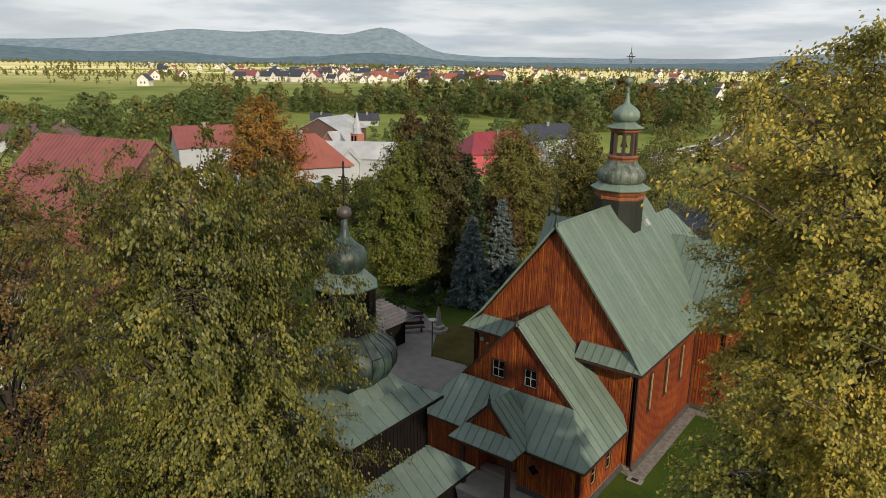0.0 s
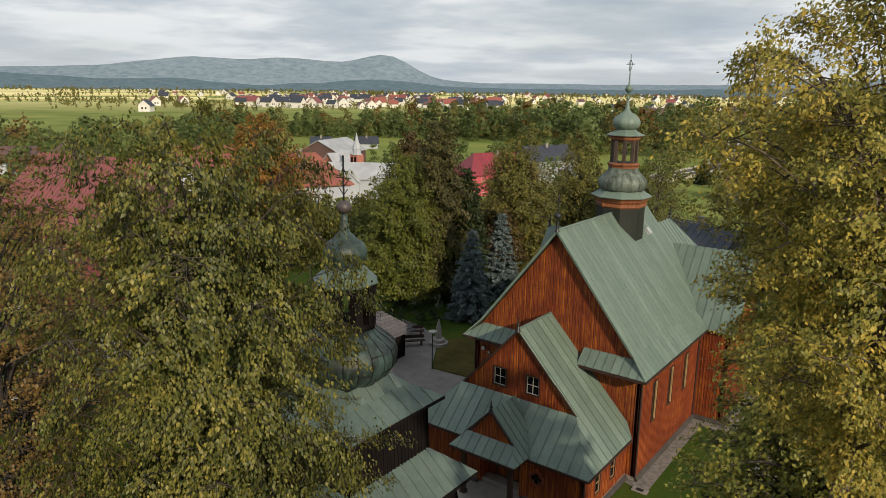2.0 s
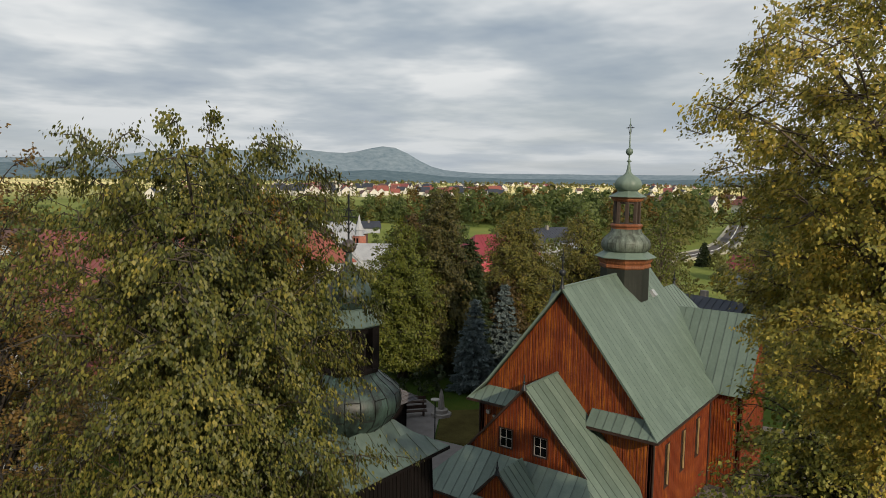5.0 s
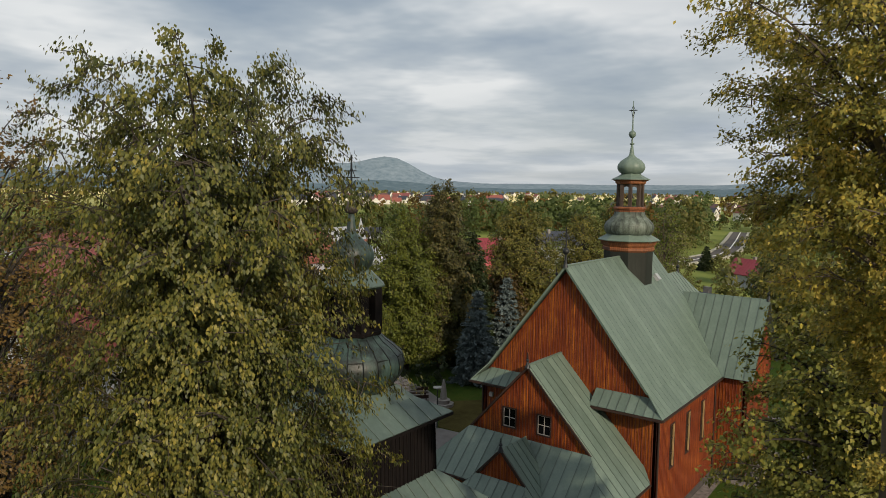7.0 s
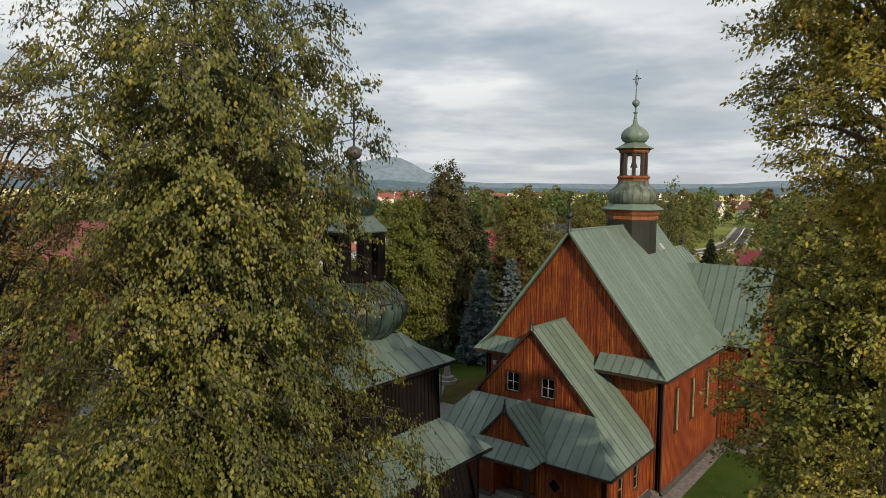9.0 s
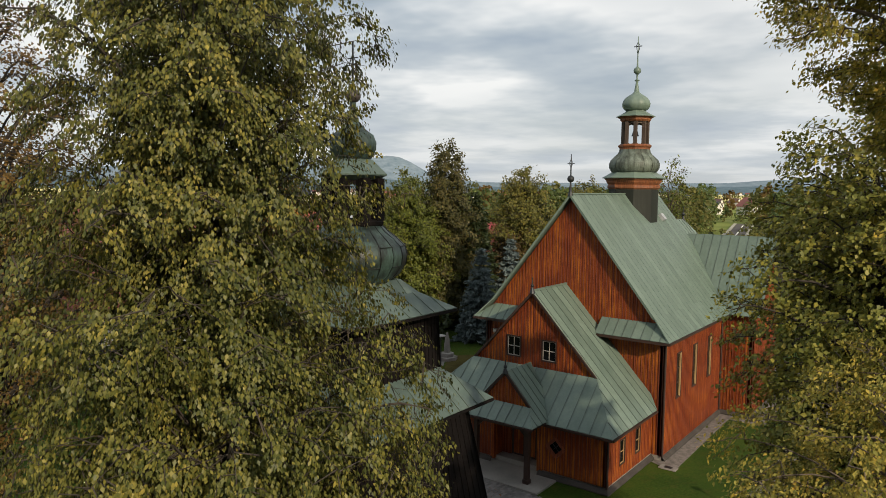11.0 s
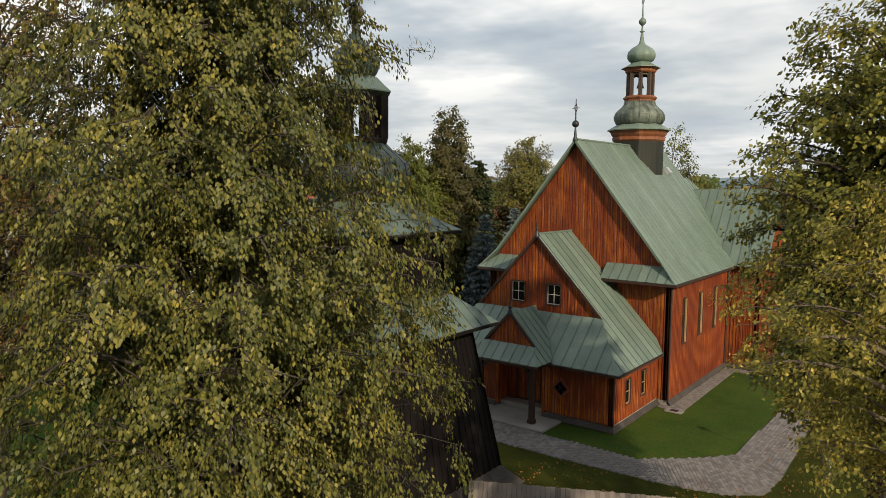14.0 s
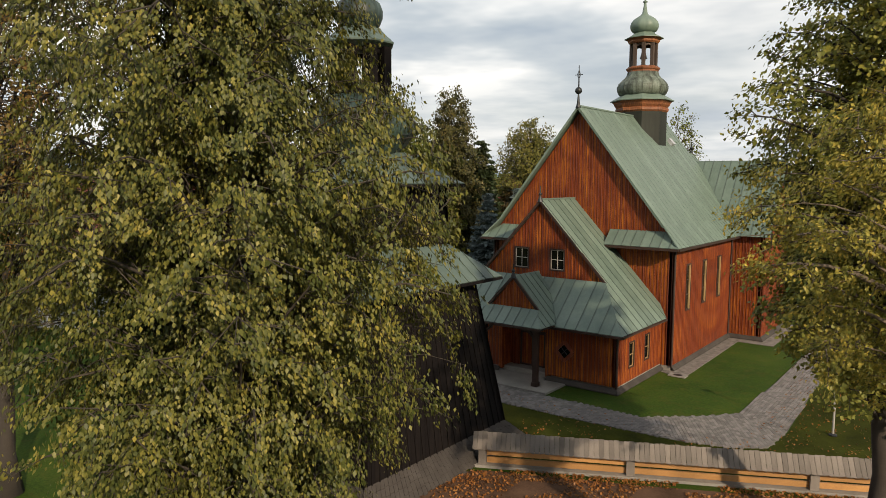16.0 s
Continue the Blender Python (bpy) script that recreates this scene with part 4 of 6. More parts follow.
bulb_line = [(1.25, 11.0), (1.42, 11.25), (1.76, 11.52), (1.98, 11.88), (2.04, 12.22), (1.95, 12.55), (1.64, 12.85), (1.32, 13.08), (1.1, 13.3)]
low_bulb = part("lower_bulb", lathe(bulb_line, 48), DOME, belfry, "dark green streaked copper bulb dome", smooth=True)
sheet_seams(bulb_line, 22, ((1.99, 11.92), (1.97, 12.5)), low_bulb, DOME)
part("lantern_sill", lathe([(1.1, 13.25), (1.2, 13.32), (1.22, 13.44), (1.08, 13.52)], 8, turn=radians(22.5)), BLACKWOOD, belfry)
for k in range(8):
    a = radians(22.5 + 45 * k)
    c, s = math.cos(a), math.sin(a)
    part("lantern_post", beam(bmesh.new(), (0.96 * c, 0.96 * s, 13.47), (0.96 * c, 0.96 * s, 15.03), 0.38), BLACKWOOD, belfry)
    p, q = Vector((0.94 * c, 0.94 * s, 0)), Vector((0.94 * math.cos(a + radians(45)), 0.94 * math.sin(a + radians(45)), 0))
    u, wid = (q - p).normalized(), (q - p).length
    bm = bmesh.new()
    arch = [p + u * wid * f + Vector((0, 0, 14.47 + 0.35 * math.sqrt(max(0, 1 - (2 * f - 1) ** 2)))) for f in (0, 0.08, 0.25, 0.5, 0.75, 0.92, 1)]
    prism(bm, arch + [p + u * wid + Vector((0, 0, 15.03)), p + Vector((0, 0, 15.03))], u.cross(Vector((0, 0, 1))) * -0.08)
    part("lantern_arch", bm, BLACKWOOD, belfry)
part("cap_roof", lathe([(1.0, 14.97), (1.33, 15.13), (1.34, 15.18), (1.02, 15.47), (0.8, 15.69), (0.66, 15.74)], 8, turn=radians(22.5)), COPPER_BELFRY, belfry)
part("onion", lathe([(0.64, 15.70), (0.76, 15.86), (0.86, 16.10), (0.87, 16.34), (0.76, 16.62), (0.52, 16.78), (0.3, 17.00), (0.2, 17.1), (0.14, 17.5), (0.1, 17.9)], 72, 12, 0.03), DOME, belfry, smooth=True)
part("ball", lathe([(0.08, 17.8), (0.2, 17.84), (0.29, 17.97), (0.29, 18.1), (0.2, 18.24), (0.06, 18.3)], 18), BALLRED, belfry, smooth=True)
bm = bmesh.new()
beam(bm, (0, 0, 18.2), (0, 0, 20.0), 0.05)
for z, w in ((19.15, 0.4), (19.4, 0.25)):
    beam(bm, (-w, 0, z), (w, 0, z), 0.035)
for s in (1, -1):
    for z in (18.5, 18.8):
        beam(bm, (0, 0, z), (0.22 * s, 0, z + 0.25), 0.025)
    beam(bm, (0, 0, 19.55), (0.2 * s, 0, 19.15), 0.025)
part("cross", bm, IRON, belfry, "openwork iron cross")

# ---- trees ----
rng = np.random.default_rng(7)


def unit(v):
    return v / (np.linalg.norm(v, axis=1, keepdims=True) + 1e-9)


def leaf_mesh(name, p, tip, side, size, long):
    """One kite-shaped leaf, creased along its rib, at each place."""
    n = len(p)
    nor = np.cross(tip, side)
    s = size * rng.uniform(0.65, 1.25, (n, 1))
    a = p - tip * s * long * 0.5
    b = p + side * s * 0.5 - nor * s * 0.12 - tip * s * 0.14
    d = p - side * s * 0.5 - nor * s * 0.12 - tip * s * 0.14
    e = p + tip * s * long * 0.5 + nor * s * -0.08
    co = np.stack((a, b, e, d), axis=1).reshape(-1, 3)
    me = bpy.data.meshes.new(name)
    me.vertices.add(4 * n)
    me.vertices.foreach_set("co", co.ravel())
    me.loops.add(6 * n)
    base = np.arange(n)[:, None] * 4
    me.loops.foreach_set("vertex_index", (base + np.array((0, 1, 2, 0, 2, 3))).ravel())
    me.polygons.add(2 * n)
    me.polygons.foreach_set("loop_start", np.arange(2 * n) * 3)
    me.update(calc_edges=True)
    return me


def leaves(name, centres, spread, count, size, material, parent, droop=0.5, long=1.35, outward=None):
    """Loose leaves gathered in clumps round the given centres."""
    c = np.repeat(np.asarray(centres, float), count, axis=0)
    n = len(c)
    p = c + rng.normal(0, 1, (n, 3)) * np.asarray(spread) * np.array((1, 1, 0.8))
    tip = rng.normal(0, 1, (n, 3))
    tip[:, 2] = tip[:, 2] * 0.6 - droop * 1.6
    if outward is not None:
        tip = tip * 0.45 + np.repeat(np.asarray(outward, float), count, axis=0)
    tip = unit(tip)
    side = unit(np.cross(tip, rng.normal(0, 1, (n, 3))))
    return part(name, leaf_mesh(name, p, tip, side, size, long), material, parent)


def sprays_of_leaves(name, centres, ways, outs, length, spread, count, size, material, parent, droop, long):
    """Leaves set along short twigs that leave the centres along the given ways, their faces turned up and outwards."""
    c, way, out = (np.repeat(v, count, axis=0) for v in (centres, ways, outs))
    n = len(c)
    along = rng.uniform(-0.25, 1.0, (n, 1)) * length * rng.uniform(0.6, 1.2, (n, 1))
    p = c + way * along + rng.normal(0, 1, (n, 3)) * spread * (1.1 - 0.5 * along / length)
    tip = unit(way * 0.5 + np.array((0, 0, -1.0)) * (0.2 + 1.2 * droop) + rng.normal(0, 0.42, (n, 3)))
    turn = np.repeat(rng.normal(0, 0.32, centres.shape), count, axis=0)
    face = unit(out * (0.35 + 0.6 * droop) + np.array((0, 0, 1.1 - 0.7 * droop)) + turn + rng.normal(0, 0.36, (n, 3)))
    side = unit(np.cross(tip, face))
    return part(name, leaf_mesh(name, p, tip, side, size, long), material, parent)


def sticks(name, p, q, r0, r1, material, parent):
    """Many thin tapered three-sided sticks in one mesh."""
    n = len(p)
    d = unit(q - p)
    u = unit(np.cross(d, np.array((0.31, 0.17, 0.93))))
    v = np.cross(d, u)
    r0, r1 = np.broadcast_to(r0, n)[:, None], np.broadcast_to(r1, n)[:, None]
    ring = [(math.cos(k * 2.0944), math.sin(k * 2.0944)) for k in range(3)]
    co = np.stack([p + (u * c + v * s) * r0 for c, s in ring] + [q + (u * c + v * s) * r1 for c, s in ring], axis=1).reshape(-1, 3)
    quad = np.array((0, 1, 4, 3, 1, 2, 5, 4, 2, 0, 3, 5))
    me = bpy.data.meshes.new(name)
    me.vertices.add(6 * n)
    me.vertices.foreach_set("co", co.ravel())
    me.loops.add(12 * n)
    me.loops.foreach_set("vertex_index", (np.arange(n)[:, None] * 6 + quad).ravel())
    me.polygons.add(3 * n)
    me.polygons.foreach_set("loop_start", np.arange(3 * n) * 4)
    me.update(calc_edges=True)
    return part(name, me, material, parent, kind="stuff")


def tree(name, label, at, height, trunk_r, outline, z_low, boughs, sprays, per, leaf, material, bark, droop=0.5, rise=0.4, wide=0.3, length=0.5, spread=0.09, lean=(0, 0), inner=0.2, uneven=0.25, seed=1, limbs=14, long=1.35, twig=0.012, heavy=1.0, thin=None, group="", category="tree"):
    """A tree grown from the trunk outwards: limbs and boughs that reach an uneven outline, flat fans of twigs along the
    boughs, and leaves along the twigs. outline(z): how far the boughs reach at a height; thin(z): the share of twigs kept there."""
    global rng
    rng = np.random.default_rng(seed)
    random.seed(seed)
    t = thing(name, label, category, at, group)
    axis = lambda z: np.array((lean[0] * z / height, lean[1] * z / height, z))  # noqa: E731
    zs = np.linspace(-0.3, height * 0.9, 13)
    wob = rng.normal(0, 0.25 * trunk_r, (13, 2)) * (zs > 1)[:, None]
    line = [axis(z) + np.array((w[0], w[1], 0)) for z, w in zip(zs, wob)]
    radii = [trunk_r * 1.5] + [trunk_r * (1 - 0.92 * (k / 12) ** 0.85) for k in range(1, 13)]
    part("trunk", tube(bmesh.new(), [Vector(p) for p in line], radii, 12), bark, t, smooth=True)
    grid = np.linspace(z_low, height, 200)
    weight = np.cumsum([max(0.02, outline(z)) for z in grid])
    weight = weight / weight[-1]
    cen, way_, out_, sp, sq, sr0, sr1 = [], [], [], [], [], [], []
    every = max(1, boughs // max(1, limbs))
    for k in range(boughs):
        z = float(np.interp((k + rng.uniform(0.1, 0.9)) / boughs, weight, grid))
        a = k * 2.39996 + rng.uniform(-0.35, 0.35)
        f = (z - z_low) / (height - z_low)
        d, perp = np.array((math.cos(a), math.sin(a), 0)), np.array((-math.sin(a), math.cos(a), 0))
        reach = outline(z) * (1 + uneven * 1.5 * noise.noise((d[0] * 1.4 + seed, d[1] * 1.4, z * 0.45))) * rng.uniform(0.8, 1.1)
        up = rise + 0.7 * max(0.0, f - 0.65) / 0.35
        z0 = min(height * 0.88, max(z_low * 0.6 + 0.4, z - up * reach - 0.3))
        p0, p2 = axis(z0), axis(z) + d * reach - np.array((0, 0, 0.15 * droop * reach))
        p1 = axis(z + 0.1 * reach) + d * reach * 0.5 + rng.normal(0, 0.06, 3) * reach
        curve = lambda s: p0 * (1 - s) ** 2 + p1 * (2 * s * (1 - s)) + p2 * s * s  # noqa: E731
        pts = [curve(s) for s in (0, 0.17, 0.34, 0.5, 0.67, 0.84, 1.0)]
        r0 = min(trunk_r * 0.5 * (1 - 0.75 * f), heavy * (0.015 + 0.014 * reach * (2.2 if k % every == 0 else 1)))
        rad = [r0 * (1 - 0.85 * i / 6) for i in range(7)]
        if k % every == 0:
            part("limb", tube(bmesh.new(), [Vector(p) for p in pts], rad, 7), bark, t, smooth=True)
        else:
            sp += pts[:-1]
            sq += pts[1:]
            sr0 += rad[:-1]
            sr1 += rad[1:]
        ns = max(3, int(round(sprays * (0.45 + 0.55 * min(1.4, reach / max(0.1, outline(0.5 * (z_low + height)))))))) 
        for _ in range(ns if thin is None else max(3, int(ns * thin(z)))):
            deep = rng.uniform() < inner
            s = rng.uniform(0.12, 0.55) if deep else 1 - 0.68 * rng.uniform() ** 1.25
            b = curve(s)
            side = rng.uniform(-1, 1)
            off = side * (wide * reach + 0.2) * (1.1 - 0.6 * s)
            c = b + perp * off + np.array((0, 0, -0.35 * droop * abs(off) + rng.normal(0, 0.05 + 0.03 * reach)))
            w = d * 0.65 + perp * 0.7 * side + rng.normal(0, 0.25, 3) + np.array((0, 0, 0.25 * f - droop * rng.uniform(0.5, 1.3)))
            w /= np.linalg.norm(w)
            cen.append(c)
            way_.append(w)
            out_.append(d)
            sp += [b, c]
            sq += [c, c + w * length * 0.8]
            sr0 += [twig * 1.3, twig]
            sr1 += [twig, twig * 0.4]
    sticks("twig", np.array(sp), np.array(sq), np.array(sr0), np.array(sr1), bark, t)
    sprays_of_leaves("crown", np.array(cen), np.array(way_), np.array(out_), length, spread, per, leaf, material, t, droop, long)
    return t


def conifer(name, label, at, height, radius, material, per=14, leaf=0.3, seed=1, power=0.9, low=0.6, category="tree", group=""):
    """A conifer: straight trunk and whorls of drooping boughs."""
    global rng
    rng = np.random.default_rng(seed)
    t = thing(name, label, category, at, group)
    part("trunk", tube(bmesh.new(), [(0, 0, z) for z in (-0.3, height * 0.4, height * 0.97)], [0.03 * height * 0.6, 0.02 * height * 0.6, 0.02], 8), DARKBARK, t)
    centres, outs = [], []
    bm = bmesh.new()
    tiers = int(height / 0.55)
    for k in range(tiers):
        z = low + (height - low) * k / tiers
        reach = radius * (1 - (z - low) / (height - low)) ** power
        boughs = max(5, int(9 * reach / radius) + 4)
        for b in range(boughs):
            a = b * 2 * math.pi / boughs + k * 0.7 + rng.uniform(-0.2, 0.2)
            rr = reach * rng.uniform(0.8, 1.1)
            z = low + (height - low) * min(0.985, (k + rng.uniform(-0.3, 0.3)) / tiers) if k else low
            o = np.array((math.cos(a), math.sin(a), -0.25))
            beam(bm, (0, 0, z), (math.cos(a) * rr * 0.9, math.sin(a) * rr * 0.9, z - 0.2 * rr), 0.03)
            for s in np.linspace(0.35, 1.0, max(2, int(rr / 0.35))):
                centres.append((math.cos(a) * rr * s, math.sin(a) * rr * s, z - 0.34 * rr * s + 0.16 * rr * s * s))
                outs.append(o)
    part("bough", bm, DARKBARK, t, kind="stuff")
    leaves("crown", centres, (0.13 + leaf * 0.3, 0.13 + leaf * 0.3, 0.06 + leaf * 0.2), per, leaf, material, t, 0.3, long=2.4, outward=outs)
    return t


def shape(*pairs):
    """A crown outline through pairs of height and reach."""
    zs, rs = [p[0] for p in pairs], [p[1] for p in pairs]
    return lambda z: float(np.interp(z, zs, rs))


def egg(r, h, low=1.5):
    """An egg-shaped crown outline from a low height to the top."""
    return shape(*[(low + (h - low) * f, r * k) for f, k in ((0, 0.45), (0.08, 0.72), (0.2, 0.92), (0.35, 1.0), (0.55, 0.93), (0.72, 0.76), (0.86, 0.52), (0.95, 0.28), (1.0, 0.05))])


LIME = shape((2.0, 1.2), (4, 2.8), (6, 4.2), (8, 4.9), (9.5, 5.05), (11, 4.85), (13, 4.15), (15, 3.7), (17, 3.55), (19, 3.6), (20.8, 3.4), (21.6, 2.7), (22.2, 1.0))
MAPLE = shape((6.2, 0.8), (7.5, 1.9), (9, 3.1), (10.5, 3.2), (11.5, 2.0), (12.4, 0.3), (15.4, 0.3), (16.4, 1.6), (18.3, 2.6), (20, 3.1), (22.0, 3.3), (23.4, 2.5), (24.7, 0.4))
HORN = shape((5, 2.2), (7, 3.2), (11, 3.6), (14.5, 3.3), (16.4, 2.2), (17.6, 0.3))
tree("lime_tree", "tall lime tree with yellowing green leaves beside the belfry", (6.5, -27.9, 0), 22.2, 0.36, LIME, 2.0, 350, 16, 66, 0.062, LEAF_LIME, LIMEBARK, droop=0.85, rise=0.75, wide=0.2, length=0.55, spread=0.10, lean=(-1.7, 0.35), inner=0.42, uneven=0.12, seed=11, limbs=34, long=1.6, heavy=0.42)
tree("maple_tree", "old maple tree with golden autumn leaves and thick grey trunk", (18.1, -21.5, 0), 24.7, 0.5, MAPLE, 6.2, 140, 15, 84, 0.052, LEAF_MAPLE, BARK, droop=0.3, rise=0.32, wide=0.22, length=0.5, spread=0.11, inner=0.12, uneven=0.18, seed=23, limbs=30, long=1.75, heavy=0.7, lean=(-0.7, -0.6), thin=lambda z: 0.4 if z < 12 else 0.85)
tree("hornbeam", "dark green dense tree behind the maple", (16.7, -15.0, 0), 17.6, 0.3, HORN, 5.0, 180, 13, 32, 0.105, LEAF_HORN, DARKBARK, droop=0.3, rise=0.45, wide=0.3, length=0.5, spread=0.14, inner=0.25, uneven=0.15, seed=5, limbs=20)
tree("locust_tree", "thin brownish tree with sparse leaves", (-6.0, -28.0, 0), 22.5, 0.3, egg(3.6, 22.5, 6.0), 6.0, 130, 10, 32, 0.09, LEAF_RUST, DARKBARK, droop=0.2, rise=0.9, length=0.5, spread=0.15, inner=0.05, uneven=0.5, seed=31, limbs=22, twig=0.014)

# trees round the square behind the church
FAR_LOOK = dict(length=0.8, spread=0.24, twig=0.02)
tree("lime_tree", "round green lime tree at the square", (-27.2, 17.5, 0), 16.6, 0.4, shape((1.5, 3.2), (4, 4.5), (7, 4.6), (10, 4.0), (13, 2.8), (15.2, 1.4), (16.6, 0.2)), 1.5, 230, 11, 26, 0.17, LEAF_GREEN, DARKBARK, droop=0.35, rise=0.75, wide=0.2, inner=0.32, seed=41, limbs=14, **FAR_LOOK)
tree("larch", "tall pointed dark olive-brown tree", (-25.2, 21.2, 0), 19.8, 0.35, shape((1.5, 2.4), (4, 3.6), (8, 3.5), (12, 2.9), (15, 2.2), (17.5, 1.4), (19.2, 0.6), (19.8, 0.1)), 1.5, 200, 11, 24, 0.18, LEAF_LARCH, DARKBARK, droop=0.45, rise=0.45, wide=0.22, inner=0.32, seed=43, limbs=14, **FAR_LOOK)
conifer("spruce", "dark green conifer beside the tall one", (-23.2, 23.6, 0), 14.5, 3.0, LEAF_DARK, per=22, leaf=0.2, seed=44, power=0.6)
conifer("blue_spruce", "silvery blue spruce by the square", (-19.0, 18.7, 0), 9.2, 2.5, LEAF_BLUE, per=30, leaf=0.16, seed=45)
conifer("blue_spruce", "silvery blue spruce behind the church", (-20.6, 26.6, 0), 9.6, 2.5, LEAF_BLUE, per=26, leaf=0.17, seed=46)
tree("ash_tree", "olive brown autumn tree behind the church", (-22.6, 32.4, 0), 17.4, 0.35, egg(4.7, 17.4, 2.0), 2.0, 190, 11, 24, 0.18, LEAF_ASH, DARKBARK, droop=0.35, rise=0.6, inner=0.32, seed=47, limbs=12, **FAR_LOOK)
tree("red_tree", "reddish brown bush-like tree", (-21.8, 28.6, 0), 10.5, 0.2, egg(2.6, 10.5), 1.5, 60, 8, 14, 0.22, LEAF_BROWN, DARKBARK, seed=48, limbs=8, **FAR_LOOK)
tree("ash_tree", "olive brown tree beyond the church", (-22.6, 49.0, -0.5), 16.8, 0.35, egg(4.6, 16.8, 2.0), 2.0, 140, 10, 16, 0.2, LEAF_ASH, DARKBARK, droop=0.35, rise=0.6, seed=49, limbs=12, **FAR_LOOK)
tree("birch", "thin-leaved birch behind the chancel", (-6.6, 34.6, 0), 18.2, 0.2, egg(2.7, 18.2, 5.0), 5.0, 80, 7, 10, 0.16, LEAF_GREEN, BARK, droop=0.4, rise=0.9, uneven=0.45, inner=0.05, seed=50, limbs=14, **FAR_LOOK)
tree("ash_tree", "light green tree beyond the chancel", (-11.0, 42.5, 0), 15.0, 0.3, egg(3.1, 15.0, 2.0), 2.0, 100, 9, 18, 0.18, LEAF_GREEN, DARKBARK, droop=0.4, rise=0.6, seed=51, limbs=12, **FAR_LOOK)
tree("ash_tree", "olive tree by the road", (2.0, 52.0, -1), 14.0, 0.3, egg(4.4, 14.0, 2.0), 2.0, 100, 9, 13, 0.26, LEAF_ASH, DARKBARK, rise=0.6, seed=52, limbs=12, **FAR_LOOK)
MID_LOOK = dict(length=1.0, spread=0.32, twig=0.03)
tree("oak_tree", "orange autumn tree beside the white house", (-72.0, 36.0, -3), 21.5, 0.5, egg(6.6, 21.5, 3.0), 3.0, 150, 9, 15, 0.3, LEAF_ORANGE, DARKBARK, droop=0.3, rise=0.7, uneven=0.5, inner=0.08, seed=57, limbs=14, **MID_LOOK)
tree("linden_tree", "brown-red tree beside the fields", (-104, 112, -5), 16.0, 0.4, egg(5.6, 16.0, 2.0), 2.0, 90, 8, 10, 0.5, LEAF_BROWN, DARKBARK, rise=0.6, seed=54, limbs=8, **MID_LOOK)
for i, (x, y, h, r) in enumerate(((-38, -6, 15, 5), (-45, -14, 14, 5), (-33, -16, 12, 4.5), (-44, 8, 12, 4.5), (-50, 22, 10, 4), (-40, 28, 9, 4), (-48, 34, 9, 4))):
    tree("garden_tree", "olive green garden tree among the houses", (x, y, ground_height(x, y)), h, 0.25, egg(r, h), 1.5, 75, 8, 13, 0.28, (LEAF_ASH, LEAF_GREEN)[i % 2], DARKBARK, rise=0.6, seed=60 + i, limbs=9, group="garden trees", **MID_LOOK)
for i, (x, y, h) in enumerate(((-64.5, 42.5, 8.2), (-62, 43.2, 7.4), (-59.5, 41.5, 7.8), (-57, 42.5, 6.8), (-66.5, 40.5, 7.2))):
    conifer("arborvitae", "dark green column-shaped evergreen below the white house", (x, y, ground_height(x, y)), h, 1.7, LEAF_GREEN, per=14, leaf=0.2, seed=70 + i, power=0.45, group="evergreens by the white house")
for i, (x, y) in enumerate(((-47, 78), (-64, 66), (-40, 62), (-34, 74), (-8, 96), (4, 84), (16, 100), (22, 70))):
    h = 11 + 5 * ((i * 37) % 10) / 10
    tree("garden_tree", "tall green tree between the village houses", (x, y, ground_height(x, y)), h, 0.3, egg(4.2 + (i % 3) * 0.7, h), 1.5, 70, 8, 10, 0.42, (LEAF_GREEN, LEAF_FAR, LEAF_BROWN)[i % 3], DARKBARK, rise=0.6, seed=80 + i, limbs=7, group="village trees", **MID_LOOK)


